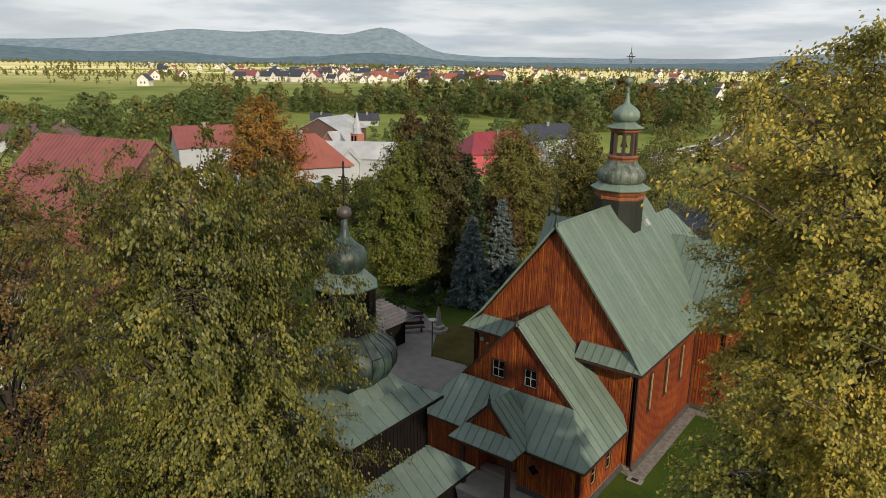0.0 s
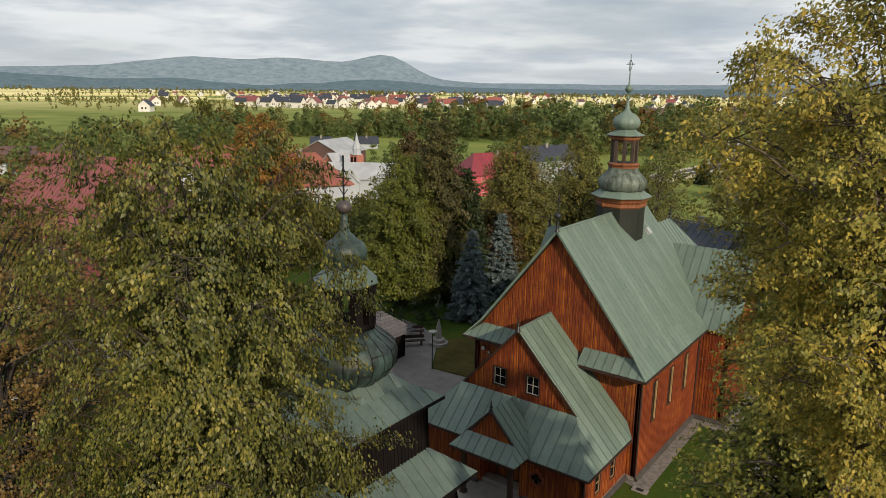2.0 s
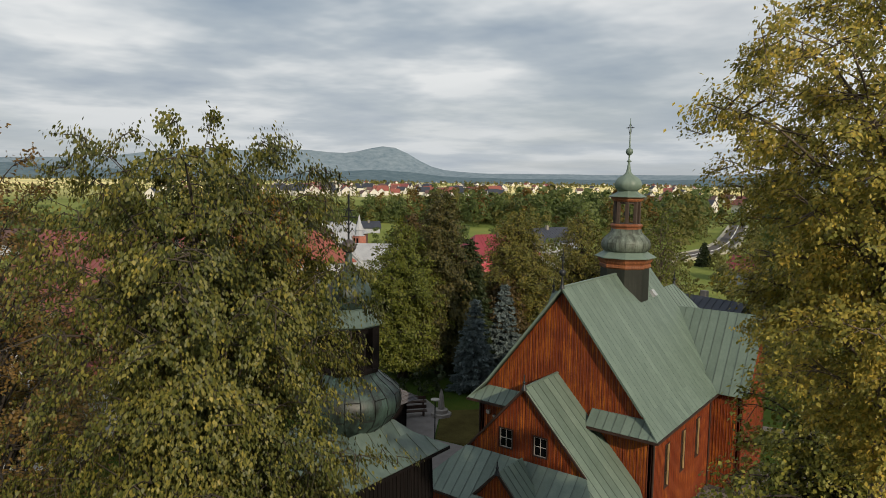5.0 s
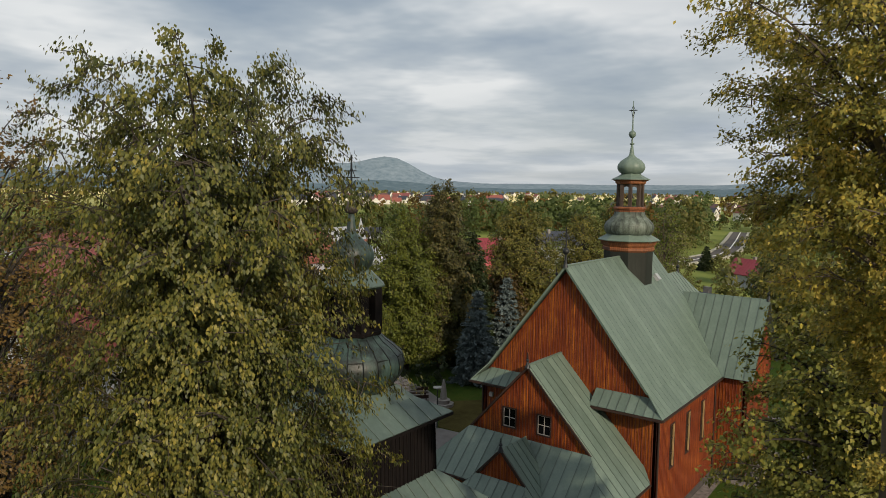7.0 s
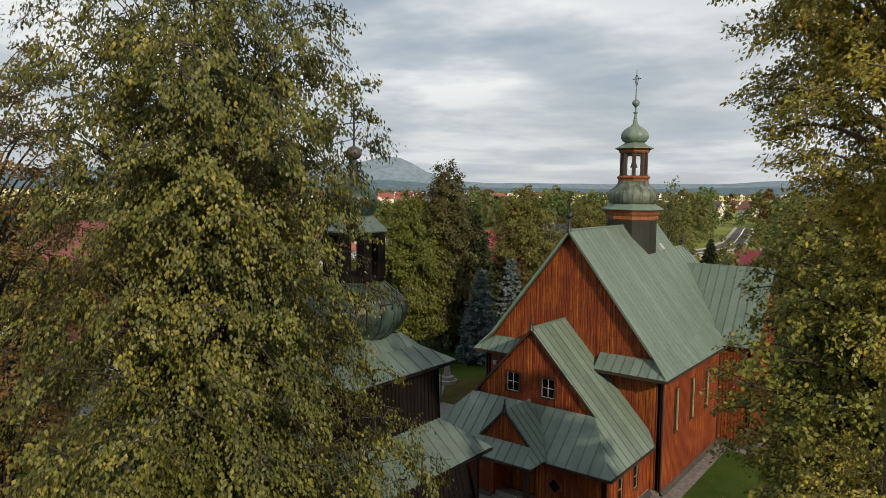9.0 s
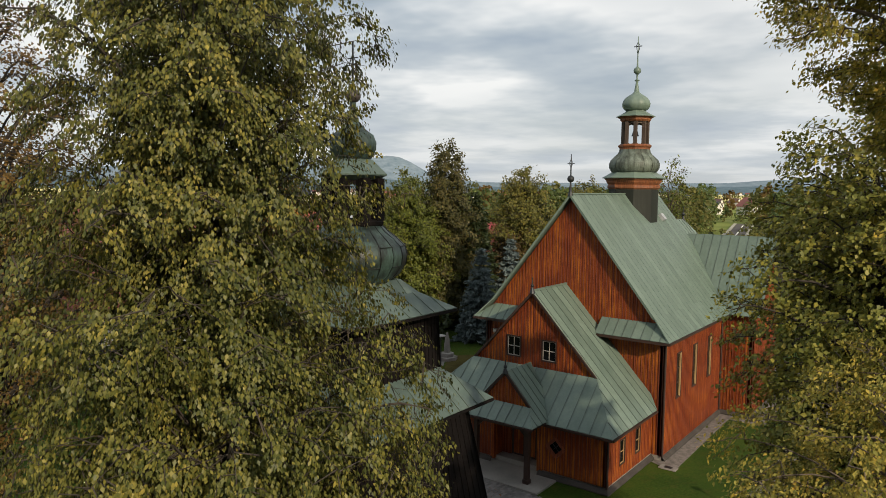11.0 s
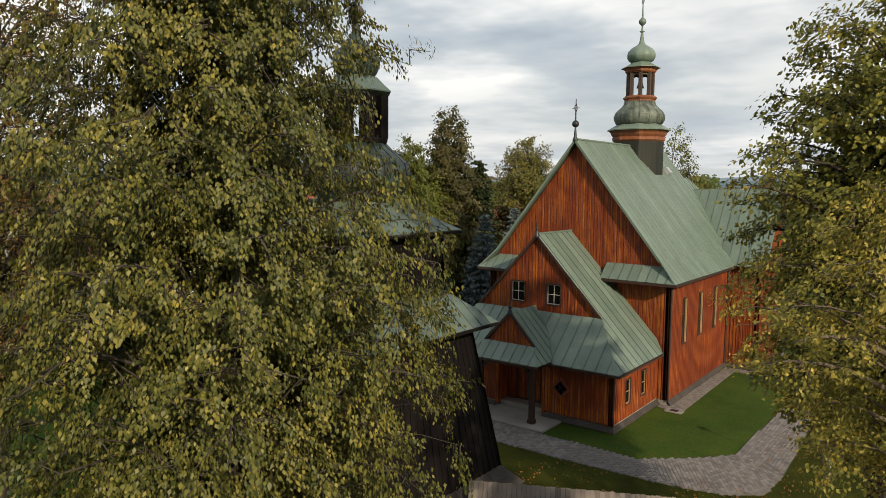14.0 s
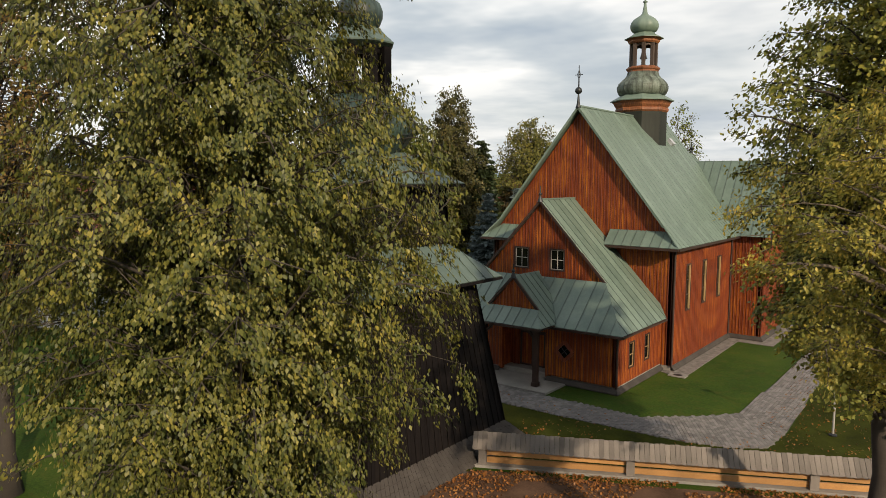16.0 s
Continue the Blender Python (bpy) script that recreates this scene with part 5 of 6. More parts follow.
def woods(name, label, spots, material, size, quads, seed):
    """A far wood or hedge: crowns built of uneven lumps of small leaf clumps, in one mesh."""
    r = np.random.default_rng(seed)
    n, lumps = len(spots), 11
    h = (0.55 + 0.95 * r.uniform(0, 1, n) ** 1.6) * size
    wide = r.uniform(0.2, 0.36, n) * h
    la, lf = r.uniform(0, 2 * math.pi, (n, lumps)), np.linspace(0.12, 0.88, lumps) + r.uniform(-0.06, 0.06, (n, lumps))
    lr = wide[:, None] * np.sqrt(np.maximum(0.02, 1 - ((lf - 0.38) / 0.62) ** 2)) * r.uniform(0.3, 0.85, (n, lumps))
    size_l = wide[:, None] * r.uniform(0.5, 0.8, (n, lumps)) * (1.15 - 0.6 * lf)
    k = np.repeat(np.arange(n), quads)
    j = r.integers(0, lumps, n * quads)
    nrm = r.normal(0, 1, (n * quads, 3))
    nrm[:, 2] = np.abs(nrm[:, 2]) * 0.9 + nrm[:, 2] * 0.25
    nrm /= np.linalg.norm(nrm, axis=1, keepdims=True)
    sp = np.asarray(spots, float)
    ball = size_l[k, j][:, None] * r.uniform(0.75, 1.08, (n * quads, 1))
    p = np.stack((sp[k, 0] + lr[k, j] * np.cos(la[k, j]), sp[k, 1] + lr[k, j] * np.sin(la[k, j]), sp[k, 2] + h[k] * lf[k, j]), axis=1) + nrm * ball * np.array((1, 1, 1.15))
    p[:, 2] = np.maximum(p[:, 2], sp[k, 2])
    s = (h[k] * r.uniform(0.6, 1.2, n * quads))[:, None] * math.sqrt(0.42 / quads)
    face = nrm + r.normal(0, 0.22, (n * quads, 3))
    u = np.cross(face, r.normal(0, 1, (n * quads, 3)))
    u /= np.linalg.norm(u, axis=1, keepdims=True)
    v = np.cross(face, u)
    v /= np.linalg.norm(v, axis=1, keepdims=True)
    co = np.stack((p - u * s, p - v * s, p + u * s, p + v * s), axis=1).reshape(-1, 3)
    me = bpy.data.meshes.new(name)
    m = n * quads
    me.vertices.add(4 * m)
    me.vertices.foreach_set("co", co.ravel())
    me.loops.add(4 * m)
    me.loops.foreach_set("vertex_index", np.arange(4 * m))
    me.polygons.add(m)
    me.polygons.foreach_set("loop_start", np.arange(m) * 4)
    me.update(calc_edges=True)
    return tagged(part(name, me, material, None, label), category="trees", kind="stuff")


# road course placed from the camera's view; far_spots leaves it clear
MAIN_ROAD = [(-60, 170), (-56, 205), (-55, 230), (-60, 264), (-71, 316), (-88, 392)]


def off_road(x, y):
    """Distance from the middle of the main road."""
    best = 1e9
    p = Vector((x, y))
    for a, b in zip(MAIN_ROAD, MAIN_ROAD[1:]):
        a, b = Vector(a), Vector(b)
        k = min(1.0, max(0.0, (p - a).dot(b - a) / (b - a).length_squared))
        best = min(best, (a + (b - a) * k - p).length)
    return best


def far_spots(d0, d1, a0, a1, count, seed, thin=-1.0, freq=0.01):
    """Places between two distances and bearings from the camera, fitted to its view, in clusters."""
    r = random.Random(seed)
    out = []
    tries = 0
    while len(out) < count and tries < count * 40:
        tries += 1
        d, a = math.sqrt(r.uniform(d0 * d0, d1 * d1)), radians(r.uniform(a0, a1))
        x, y = 18 - d * math.sin(a), -35 + d * math.cos(a)
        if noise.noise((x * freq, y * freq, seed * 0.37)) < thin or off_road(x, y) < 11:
            continue
        out.append((x, y, ground_height(x, y) - 0.5))
    return out


def tree_rows(d0, d1, a0, a1, rows, seed):
    """Trees along field boundaries, in rows with gaps, a tree or two deep."""
    r = random.Random(seed)
    out = []
    for _ in range(rows):
        d, a = r.uniform(d0, d1), radians(r.uniform(a0, a1))
        x, y = 18 - d * math.sin(a), -35 + d * math.cos(a)
        way = radians(r.choice((38, 46, 52, 140)) + r.uniform(-8, 8))
        for k in range(r.randrange(20, 50)):
            s = k * 0.006 * d
            px, py = x + math.cos(way) * s + r.gauss(0, 5), y + math.sin(way) * s + r.gauss(0, 5)
            if r.random() < 0.88 and math.hypot(px, py) < 4100:
                out.append((px, py, ground_height(px, py) - 0.5))
    return out


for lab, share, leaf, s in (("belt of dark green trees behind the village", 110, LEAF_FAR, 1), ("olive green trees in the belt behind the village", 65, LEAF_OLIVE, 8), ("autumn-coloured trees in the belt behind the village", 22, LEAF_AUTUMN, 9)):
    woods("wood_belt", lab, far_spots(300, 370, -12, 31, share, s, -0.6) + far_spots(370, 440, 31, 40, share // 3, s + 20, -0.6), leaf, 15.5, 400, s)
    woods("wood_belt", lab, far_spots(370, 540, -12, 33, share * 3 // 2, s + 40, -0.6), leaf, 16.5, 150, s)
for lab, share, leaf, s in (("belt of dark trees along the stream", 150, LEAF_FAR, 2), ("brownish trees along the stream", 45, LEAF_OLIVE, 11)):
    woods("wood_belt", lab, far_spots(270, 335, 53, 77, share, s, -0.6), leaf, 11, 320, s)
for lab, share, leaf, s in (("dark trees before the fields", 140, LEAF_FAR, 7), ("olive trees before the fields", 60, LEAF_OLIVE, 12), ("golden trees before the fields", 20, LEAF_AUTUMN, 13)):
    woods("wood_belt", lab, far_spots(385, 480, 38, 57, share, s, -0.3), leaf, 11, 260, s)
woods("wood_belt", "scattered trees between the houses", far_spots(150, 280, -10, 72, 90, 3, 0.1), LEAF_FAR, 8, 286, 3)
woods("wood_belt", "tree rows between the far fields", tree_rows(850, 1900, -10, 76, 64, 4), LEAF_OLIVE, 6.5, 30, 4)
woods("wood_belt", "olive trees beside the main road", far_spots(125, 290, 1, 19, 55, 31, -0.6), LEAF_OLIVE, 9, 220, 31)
road_side = [(-70, 222, -5), (-66, 196, -5), (-74, 250, -5), (-79, 276, -5), (-86, 300, -5), (-48, 262, -5), (-46, 240, -5), (-57, 300, -5), (-64, 330, -5), (-92, 330, -5), (-84, 412, -5), (-96, 416, -5), (-104, 408, -5)]
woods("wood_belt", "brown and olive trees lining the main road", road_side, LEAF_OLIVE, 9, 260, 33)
conifer("spruce", "dark green spruce by the main road", (-44.7, 180, -5), 7.6, 2.6, LEAF_DARK, per=14, leaf=0.3, seed=51)
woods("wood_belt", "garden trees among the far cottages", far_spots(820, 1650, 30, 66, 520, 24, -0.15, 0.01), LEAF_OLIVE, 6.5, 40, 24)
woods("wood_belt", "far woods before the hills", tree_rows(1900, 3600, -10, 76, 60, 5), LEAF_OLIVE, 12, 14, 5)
# added out of view, only to close the place round the camera's back
woods("wood_belt", "unseen trees added behind and beside the camera", far_spots(60, 200, 80, 330, 200, 6, -0.2), LEAF_FAR, 12, 50, 6)

# ---- houses ----


def house(name, label, at, turn, w, d, h, rise, wall_mat, roof_mat, wins=2, storeys=1, over=0.5, group="", chimney=True, hip=0.0):
    """A gabled house: walls, two roof slopes, windows with frames, a chimney."""
    t = thing(name, label, "house", at, group, turn=turn)
    bm = bmesh.new()
    prism(bm, [(-w / 2, -d / 2, -2), (w / 2, -d / 2, -2), (w / 2, -d / 2, h)] + ([] if hip else [(0, -d / 2, h + rise)]) + [(-w / 2, -d / 2, h)], (0, d, 0))
    part("wall", bm, wall_mat, t)
    for s in (1, -1):
        e = w / 2 + over
        drop = rise * over / (w / 2)
        bm = bmesh.new()
        prism(bm, [(0, -d / 2 - over + hip, h + rise + 0.25), (e * s, -d / 2 - over, h - drop + 0.25), (e * s, d / 2 + over, h - drop + 0.25), (0, d / 2 + over - hip, h + rise + 0.25)], (0, 0, -0.22))
        if hip:
            prism(bm, [(e, (d / 2 + over) * s, h - drop + 0.25), (-e, (d / 2 + over) * s, h - drop + 0.25), (0, (d / 2 + over - hip) * s, h + rise + 0.25)], (0, 0, -0.22))
        ribs = bmesh.new()
        n = max(3, int(d / 0.9))
        for i in range(1, n):
            y = -d / 2 - over + (d + 2 * over) * i / n
            if abs(y) > d / 2 + over - hip:
                continue
            beam(ribs, (0.02 * s, y, h + rise + 0.27), (e * s, y, h - drop + 0.27), 0.06, 0.06)
        part("seam", ribs, roof_mat, part("roof", bm, roof_mat, t), kind="stuff")
    if chimney:
        part("chimney", one_box(0.4, 1.1, -0.4, 0.4, h + rise * 0.4, h + rise + 0.9), STONE, t)
    for fl in range(storeys):
        z = 0.9 + fl * 2.8
        for s in (1, -1):
            for i in range(wins):
                y = -d / 2 + d * (i + 0.5) / wins - 0.5
                window(t, (s * w / 2, y, z), (0, 1, 0), (s, 0, 0), 1.0, 1.3, WHITE, (2, 1))
            for i in range(2):
                x = -w / 2 + w * (i + 0.5) / 2 - 0.5
                window(t, (x, s * d / 2, z), (1, 0, 0), (0, s, 0), 1.0, 1.3, WHITE, (2, 1))
    return t


house("white_house", "white plastered house with a hipped red roof", (-74.0, 45.3, -3.6), -27, 11, 15, 10.0, 4.6, PLASTER, REDROOF2, 3, 2, hip=5.0)
house("school", "long building with a red sheet roof", (-98.3, 22.0, -4.6), -76.8, 24, 26, 4.2, 10.8, BROWNROOF, REDROOF, 6, 1, chimney=False)
house("school_wing", "red-roofed wing behind the long building", (-112, 52.3, -4.6), -23.9, 10, 12, 10.6, 3.6, PLASTER, REDROOF, 3, 2)
house("house", "low house with a red-brown roof and white walls", (-36.0, -13.8, 0), 40, 8, 9, 5.6, 3.6, PLASTER, REDROOF, 2, 1)
house("house", "white cottage with a red roof behind the trees", (-45.0, -3.5, -0.5), 100, 8, 11, 5.0, 3.0, PLASTER, REDROOF2, 3, 1)
house("fire_station", "long barn with a pale zinc roof", (-165, 142, -5), 16, 16, 20, 5.0, 4.0, BROWNROOF, TIN, 4, 1, chimney=False)
house("annex", "low long building with a pale zinc roof", (-104.3, 91.5, -5), -55, 10, 19, 5.4, 3.3, PLASTER, TIN, 3, 1, chimney=False)
house("annex_wing", "small white gabled wing with a zinc roof", (-101.6, 85.8, -5), 42, 4.6, 7, 5.0, 2.4, PLASTER, TIN, 1, 1, over=0.35, chimney=False)
house("house", "house with a dark roof beyond the barn", (-203, 200, -5), -40, 7, 10, 2.6, 2.6, PLASTER, DARKROOF, 2, 1)
house("house", "low house with a dark roof by the field", (-218, 186, -5), -40, 7, 9, 2.4, 2.6, PLASTER, DARKROOF, 2, 1)
BRICK = plain("red_brick", (0.34, 0.13, 0.09), 0.8, 0.3, 4.0)
house("brick_house", "small red brick house with a zinc roof", (-120, 101, -5), -10, 6, 8, 7.0, 2.6, BRICK, TIN, 1, 2, over=0.3, chimney=False)
tur = thing("brick_turret", "small brick turret with a pale pointed roof", "turret", (-107.0, 94.0, -5))
part("shaft", one_box(-1.2, 1.2, -1.2, 1.2, 0, 10.6), BRICK, tur)
part("gallery", lathe([(1.5, 10.5), (1.5, 10.7), (1.1, 10.8), (1.05, 12.0), (1.25, 12.1)], 8), PLASTER, tur)
part("spire", lathe([(1.28, 12.05), (1.2, 12.2), (0.55, 13.8), (0.06, 16.0)], 8), TIN, tur)
for s in (-0.55, 0.55):
    part("window", one_box(s - 0.3, s + 0.3, -1.26, -1.19, 8.2, 10.0), GLASS, tur)
house("pink_house", "white and pink house with a crimson hipped roof", (-84, 124, -5), -29, 12, 20, 5.6, 4.8, PINKWALL, CRIMSON, 3, 2, hip=4.0)
house("office_block", "white building with a dark slate roof", (-80.5, 145, -5), -20, 12, 16, 8.0, 3.4, PLASTER, DARKROOF, 5, 3)
house("barn", "low white house with a dark blue roof", (-8.5, 55.5, -1.0), 72, 8, 12, 3.4, 3.2, PLASTER, DARKROOF, 3, 1)
house("house", "house with a red roof beside the road", (17.5, 74, -2), 30, 8, 9, 4.5, 3.5, PLASTER, REDROOF, 2, 1)
house("house", "low house with a crimson roof below the main road", (-24.5, 150, -5), 62, 7.5, 10, 3.6, 3.2, PLASTER, CRIMSON, 2, 1)
house("house", "low house with a brown roof", (-219.5, 55.1, -5), -43, 11, 18, 3.9, 4.0, PLASTER, BROWNROOF, 2, 1, chimney=False)
house("house", "white house with a brown pyramid roof", (-212.5, 69.1, -5), 60, 10, 10, 4.8, 3.4, PLASTER, BROWNROOF, 2, 1, hip=5.0)
# far village: a few kinds of cottage, repeated
kinds = []
for lab, wm, rm in (("white cottage with a red roof in the fields", COTTAGE, REDROOF), ("white cottage with a dark roof in the fields", COTTAGE, DARKROOF), ("pale cottage with an orange roof in the fields", COTTAGE, REDROOF2), ("white cottage with a brown roof in the fields", COTTAGE, BROWNROOF)):
    t = thing("cottage", lab, "house", (0, 0, 0), "far village")
    bm = bmesh.new()
    prism(bm, [(-5, -6, -2), (5, -6, -2), (5, -6, 5.5), (0, -6, 10), (-5, -6, 5.5)], (0, 12, 0))
    part("wall", bm, wm, t)
    bm = bmesh.new()
    for s in (1, -1):
        prism(bm, [(0, -6.6, 10.4), (5.8 * s, -6.6, 5.2), (5.8 * s, 6.6, 5.2), (0, 6.6, 10.4)], (0, 0, -0.3))
    part("roof", bm, rm, t)
    for x in (-2.2, 1.0):
        for s in (1, -1):
            part("window", one_box(x, x + 1.2, min(s * 6, s * 6.05), max(s * 6, s * 6.05), 2.2, 3.8), GLASS, t)
    kinds.append(t)
r_v = random.Random(5)
village = []
first = [(-845, 482, 75, 0), (-665, 364, 40, 1), (-870, 540, 75, 2)]
for i in range(390):
    turn, size = r_v.choice((20, 50, 110, 140, 75)), r_v.uniform(0.8, 1.25)
    if i < 175:
        d, a = r_v.uniform(930, 1600), r_v.uniform(32, 53)
    elif i < 235:
        d, a = r_v.uniform(1300, 2600), r_v.uniform(4, 60)
    elif i < 275:
        d, a = r_v.uniform(560, 1000), r_v.uniform(3, 24)
    else:
        d, a = r_v.uniform(2500, 4000), r_v.gauss(17, 13)
    x, y = 18 - d * math.sin(radians(a)), -35 + d * math.cos(radians(a))
    which = i if i < 4 else r_v.choice((0, 1, 1, 1, 2, 3, 3))
    if i < 3:
        x, y, turn, which = first[i]
        size = 1.15
    m = pose(x, y, ground_height(x, y), 0, 0, turn) @ Matrix.Scale(size, 4)
    if i < 4 and which == i:
        kinds[i].matrix_basis = m
    else:
        copy_thing(kinds[which], m)

# ---- churchyard ----
PAVER = plain("concrete_paver", (0.13, 0.115, 0.108), 0.9, 0.3, 5.0)
vary_by_object(PAVER, 0.35)
PAVE_FAR = Mat("worn_paving")
_k = PAVE_FAR.math("ADD", PAVE_FAR.math("MULTIPLY", PAVE_FAR.island(), 0.4), PAVE_FAR.math("MULTIPLY", PAVE_FAR.noise(1.2, 4), 0.6))
PAVE_FAR.bump(PAVE_FAR.noise(30, 3), 0.4, 0.01)
PAVING = PAVE_FAR.done(PAVE_FAR.ramp(_k, (0.25, (0.098, 0.088, 0.082)), (0.75, (0.198, 0.178, 0.167))), 0.9)
ASPHALT = plain("old_asphalt", (0.075, 0.065, 0.06), 0.95, 0.35, 2.0, bump=0.4)
VERGE = plain("worn_grass", (0.03, 0.034, 0.005), 0.95, 0.6, 1.6, bump=0.7)
PATCH = plain("dry_grass", (0.06, 0.05, 0.016), 0.95, 0.5, 1.5, bump=0.7)
LITTER = plain("leaf_littered_lane", (0.095, 0.055, 0.036), 0.95, 0.55, 2.0, bump=0.7)

for some in (VERGE, PATCH, LITTER):
    some.node_tree.nodes["Principled BSDF"].inputs["Specular IOR Level"].default_value = 0.05


def sheet(name, label, outline, z, material, category="path", depth=0.25):
    bm = bmesh.new()
    prism(bm, [(x, y, z) for x, y in outline], (0, 0, -depth))
    return tagged(part(name, bm, material, None, label), category=category, kind="structure")


walk_a = sheet("path_front", "grey block-paved path before the church", [(-2.4, -10.2), (-2.2, -7.95), (7.3, -8.1), (9.4, -9.8), (4.7, -10.1)], 0.02, PAVING)
walk_b = sheet("path_corner", "grey block-paved bend of the path", [(7.3, -8.1), (9.6, -6.1), (10.5, -4.9), (12.7, -6.0), (12.5, -8.4), (11.3, -9.3), (9.4, -9.8)], 0.022, PAVING)
walk_c = sheet("path_side", "path along the side of the church", [(10.5, -4.9), (10.75, 4.1), (10.7, 12.4), (9.0, 24.5), (11.0, 24.5), (12.2, 8.3), (12.45, 1.6), (12.7, -6.0)], 0.018, ASPHALT)
sheet("path_far", "pale kerbed path behind the church", [(4, 24.4), (14, 26.2), (14, 27.4), (4, 25.6)], 0.016, PAVING)
sheet("forecourt", "stone slab floor under the entrance roof", [(-2.3, -7.95), (2.5, -7.95), (2.5, -5.4), (-2.3, -5.4)], 0.10, STONE)
sheet("square", "pale paved square beyond the church", [(-24, -6), (-7.2, -9), (-6.2, 3.0), (-10.8, 6.2), (-14.06, 5.9), (-17.7, 11.6), (-21, 13.5), (-24, 14)], 0.02, PAVING)
sheet("grass_patch", "brownish grass strewn with dead leaves beside the square", [(-10.9, 6.3), (-14.0, 6.05), (-17.55, 11.7), (-14.8, 14.5), (-8.5, 14), (-6.2, 7.0)], 0.045, PATCH, "grass")
sheet("street", "leaf-strewn asphalt lane outside the fence", [(-2, -24.5), (1.5, -20.8), (5.1, -16.9), (9.7, -14.75), (15, -12.0), (24, -7.6), (30, -16), (14, -34), (4, -34)], 0.012, LITTER, "road")
sheet("verge", "olive brown grass strewn with leaves along the fence", [(-2.4, -10.25), (4.7, -10.15), (9.4, -9.85), (11.3, -9.35), (12.55, -8.4), (12.75, -6.0), (12.5, 1.6), (15, 1.6), (24, -6.1), (14.2, -11.2), (4.6, -16.2), (-2, -19.5)], 0.008, VERGE, "grass")
sheet("drip_strip", "gravel strip along the church wall", [(5.3, -0.4), (6.7, -0.9), (6.5, 9.6), (8.5, 9.4), (8.8, 17.5), (7.6, 17.5), (7.6, 10.4), (5.5, 10.4)][:2] + [(6.6, 10.4), (5.5, 10.4)], 0.03, GRAVEL)
sheet("drip_strip", "gravel strip along the transept wall", [(6.6, 9.6), (8.7, 9.6), (8.7, 17.5), (7.6, 17.5), (7.6, 10.5), (6.6, 10.5)][:2] + [(8.7, 10.5), (6.6, 10.5)], 0.032, GRAVEL)
sheet("drip_strip", "gravel strip by the transept gable", [(7.6, 10.5), (8.7, 10.5), (8.7, 17.5), (7.6, 17.5)], 0.028, GRAVEL)


def inside(p, poly):
    hit = False
    for (ax, ay), (bx, by) in zip(poly, poly[1:] + poly[:1]):
        if (ay > p[1]) != (by > p[1]) and p[0] < (bx - ax) * (p[1] - ay) / (by - ay) + ax:
            hit = not hit
    return hit


def pavers(outline, z, turn, stretch, parent):
    """Concrete blocks in running bond over an outline; those within the stretch are pieces of their own, the rest one joined part."""
    c, s = math.cos(turn), math.sin(turn)
    xs, ys = [p[0] for p in outline], [p[1] for p in outline]
    ox, oy = sum(xs) / len(xs), sum(ys) / len(ys)
    span = max(max(xs) - min(xs), max(ys) - min(ys))
    shared = [one_block(d) for d in (0.0, 0.004, -0.003)]
    bm = bmesh.new()
    single = 0
    rnd = random.Random(12)
    row = 0
    v = -span
    while v < span:
        u = -span + (row % 2) * 0.125
        while u < span:
            x, y = ox + u * c - v * s, oy + u * s + v * c
            if inside((x, y), outline):
                if stretch[0] < x < stretch[1] and single < 300:
                    b = part("paver", shared[rnd.randrange(3)], PAVER, parent)
                    b.location, b.rotation_euler = (x, y, z), (0, 0, turn)
                    single += 1
                else:
                    h = z + rnd.uniform(0, 0.008)
                    q = [(x + a * c - e * s, y + a * s + e * c) for a, e in ((-0.117, -0.068), (0.117, -0.068), (0.117, 0.068), (-0.117, 0.068))]
                    lo, hi = [bm.verts.new((*p, h - 0.03)) for p in q], [bm.verts.new((*p, h + 0.02)) for p in q]
                    bm.faces.new(hi)
                    for i in range(4):
                        j = (i + 1) % 4
                        bm.faces.new((lo[i], lo[j], hi[j], hi[i]))
            u += 0.25
        v += 0.15
        row += 1
    if len(bm.faces):
        part("paver_field", bm, PAVING, parent, kind="stuff")


def one_block(d):
    me = bpy.data.meshes.new("paver")
    bm = one_box(-0.117, 0.117, -0.068, 0.068, -0.03, 0.022 + d)
    bm.to_mesh(me)
    bm.free()
    return me


pavers([(-2.4, -10.2), (-2.2, -7.95), (7.3, -8.1), (9.4, -9.8), (4.7, -10.1)], 0.02, radians(88), (4.6, 8.2), walk_a)
pavers([(7.3, -8.1), (9.6, -6.1), (10.5, -4.9), (12.7, -6.0), (12.5, -8.4), (11.3, -9.3), (9.4, -9.8)], 0.024, radians(120), (99, 99), walk_b)
pavers([(10.5, -4.9), (10.75, 4.1), (10.7, 12.4), (9.0, 24.5), (11.0, 24.5), (12.2, 8.3), (12.45, 1.6), (12.7, -6.0)], 0.02, radians(90), (99, 99), walk_c)
slab = thing("drain_cover", "dark iron drain cover in a stone slab", "drain", (6.35, -0.75, 0.03))
part("slab", one_box(-0.45, 0.45, -0.25, 0.25, 0, 0.06), STONE, slab)
part("grate", one_box(-0.2, 0.2, -0.15, 0.15, 0.058, 0.075), IRON, slab)


def ribbon(points, off, half):
    """A strip beside a line of points: its outline, to one side and back along the other."""
    side = []
    for i, p in enumerate(points):
        a, b = Vector(points[max(0, i - 1)]), Vector(points[min(len(points) - 1, i + 1)])
        n = (b - a).normalized()
        side.append((Vector(p) + Vector((n.y, -n.x)) * off, Vector((n.y, -n.x)) * half))
    return [tuple(c - w) for c, w in side], [tuple(c + w) for c, w in side]


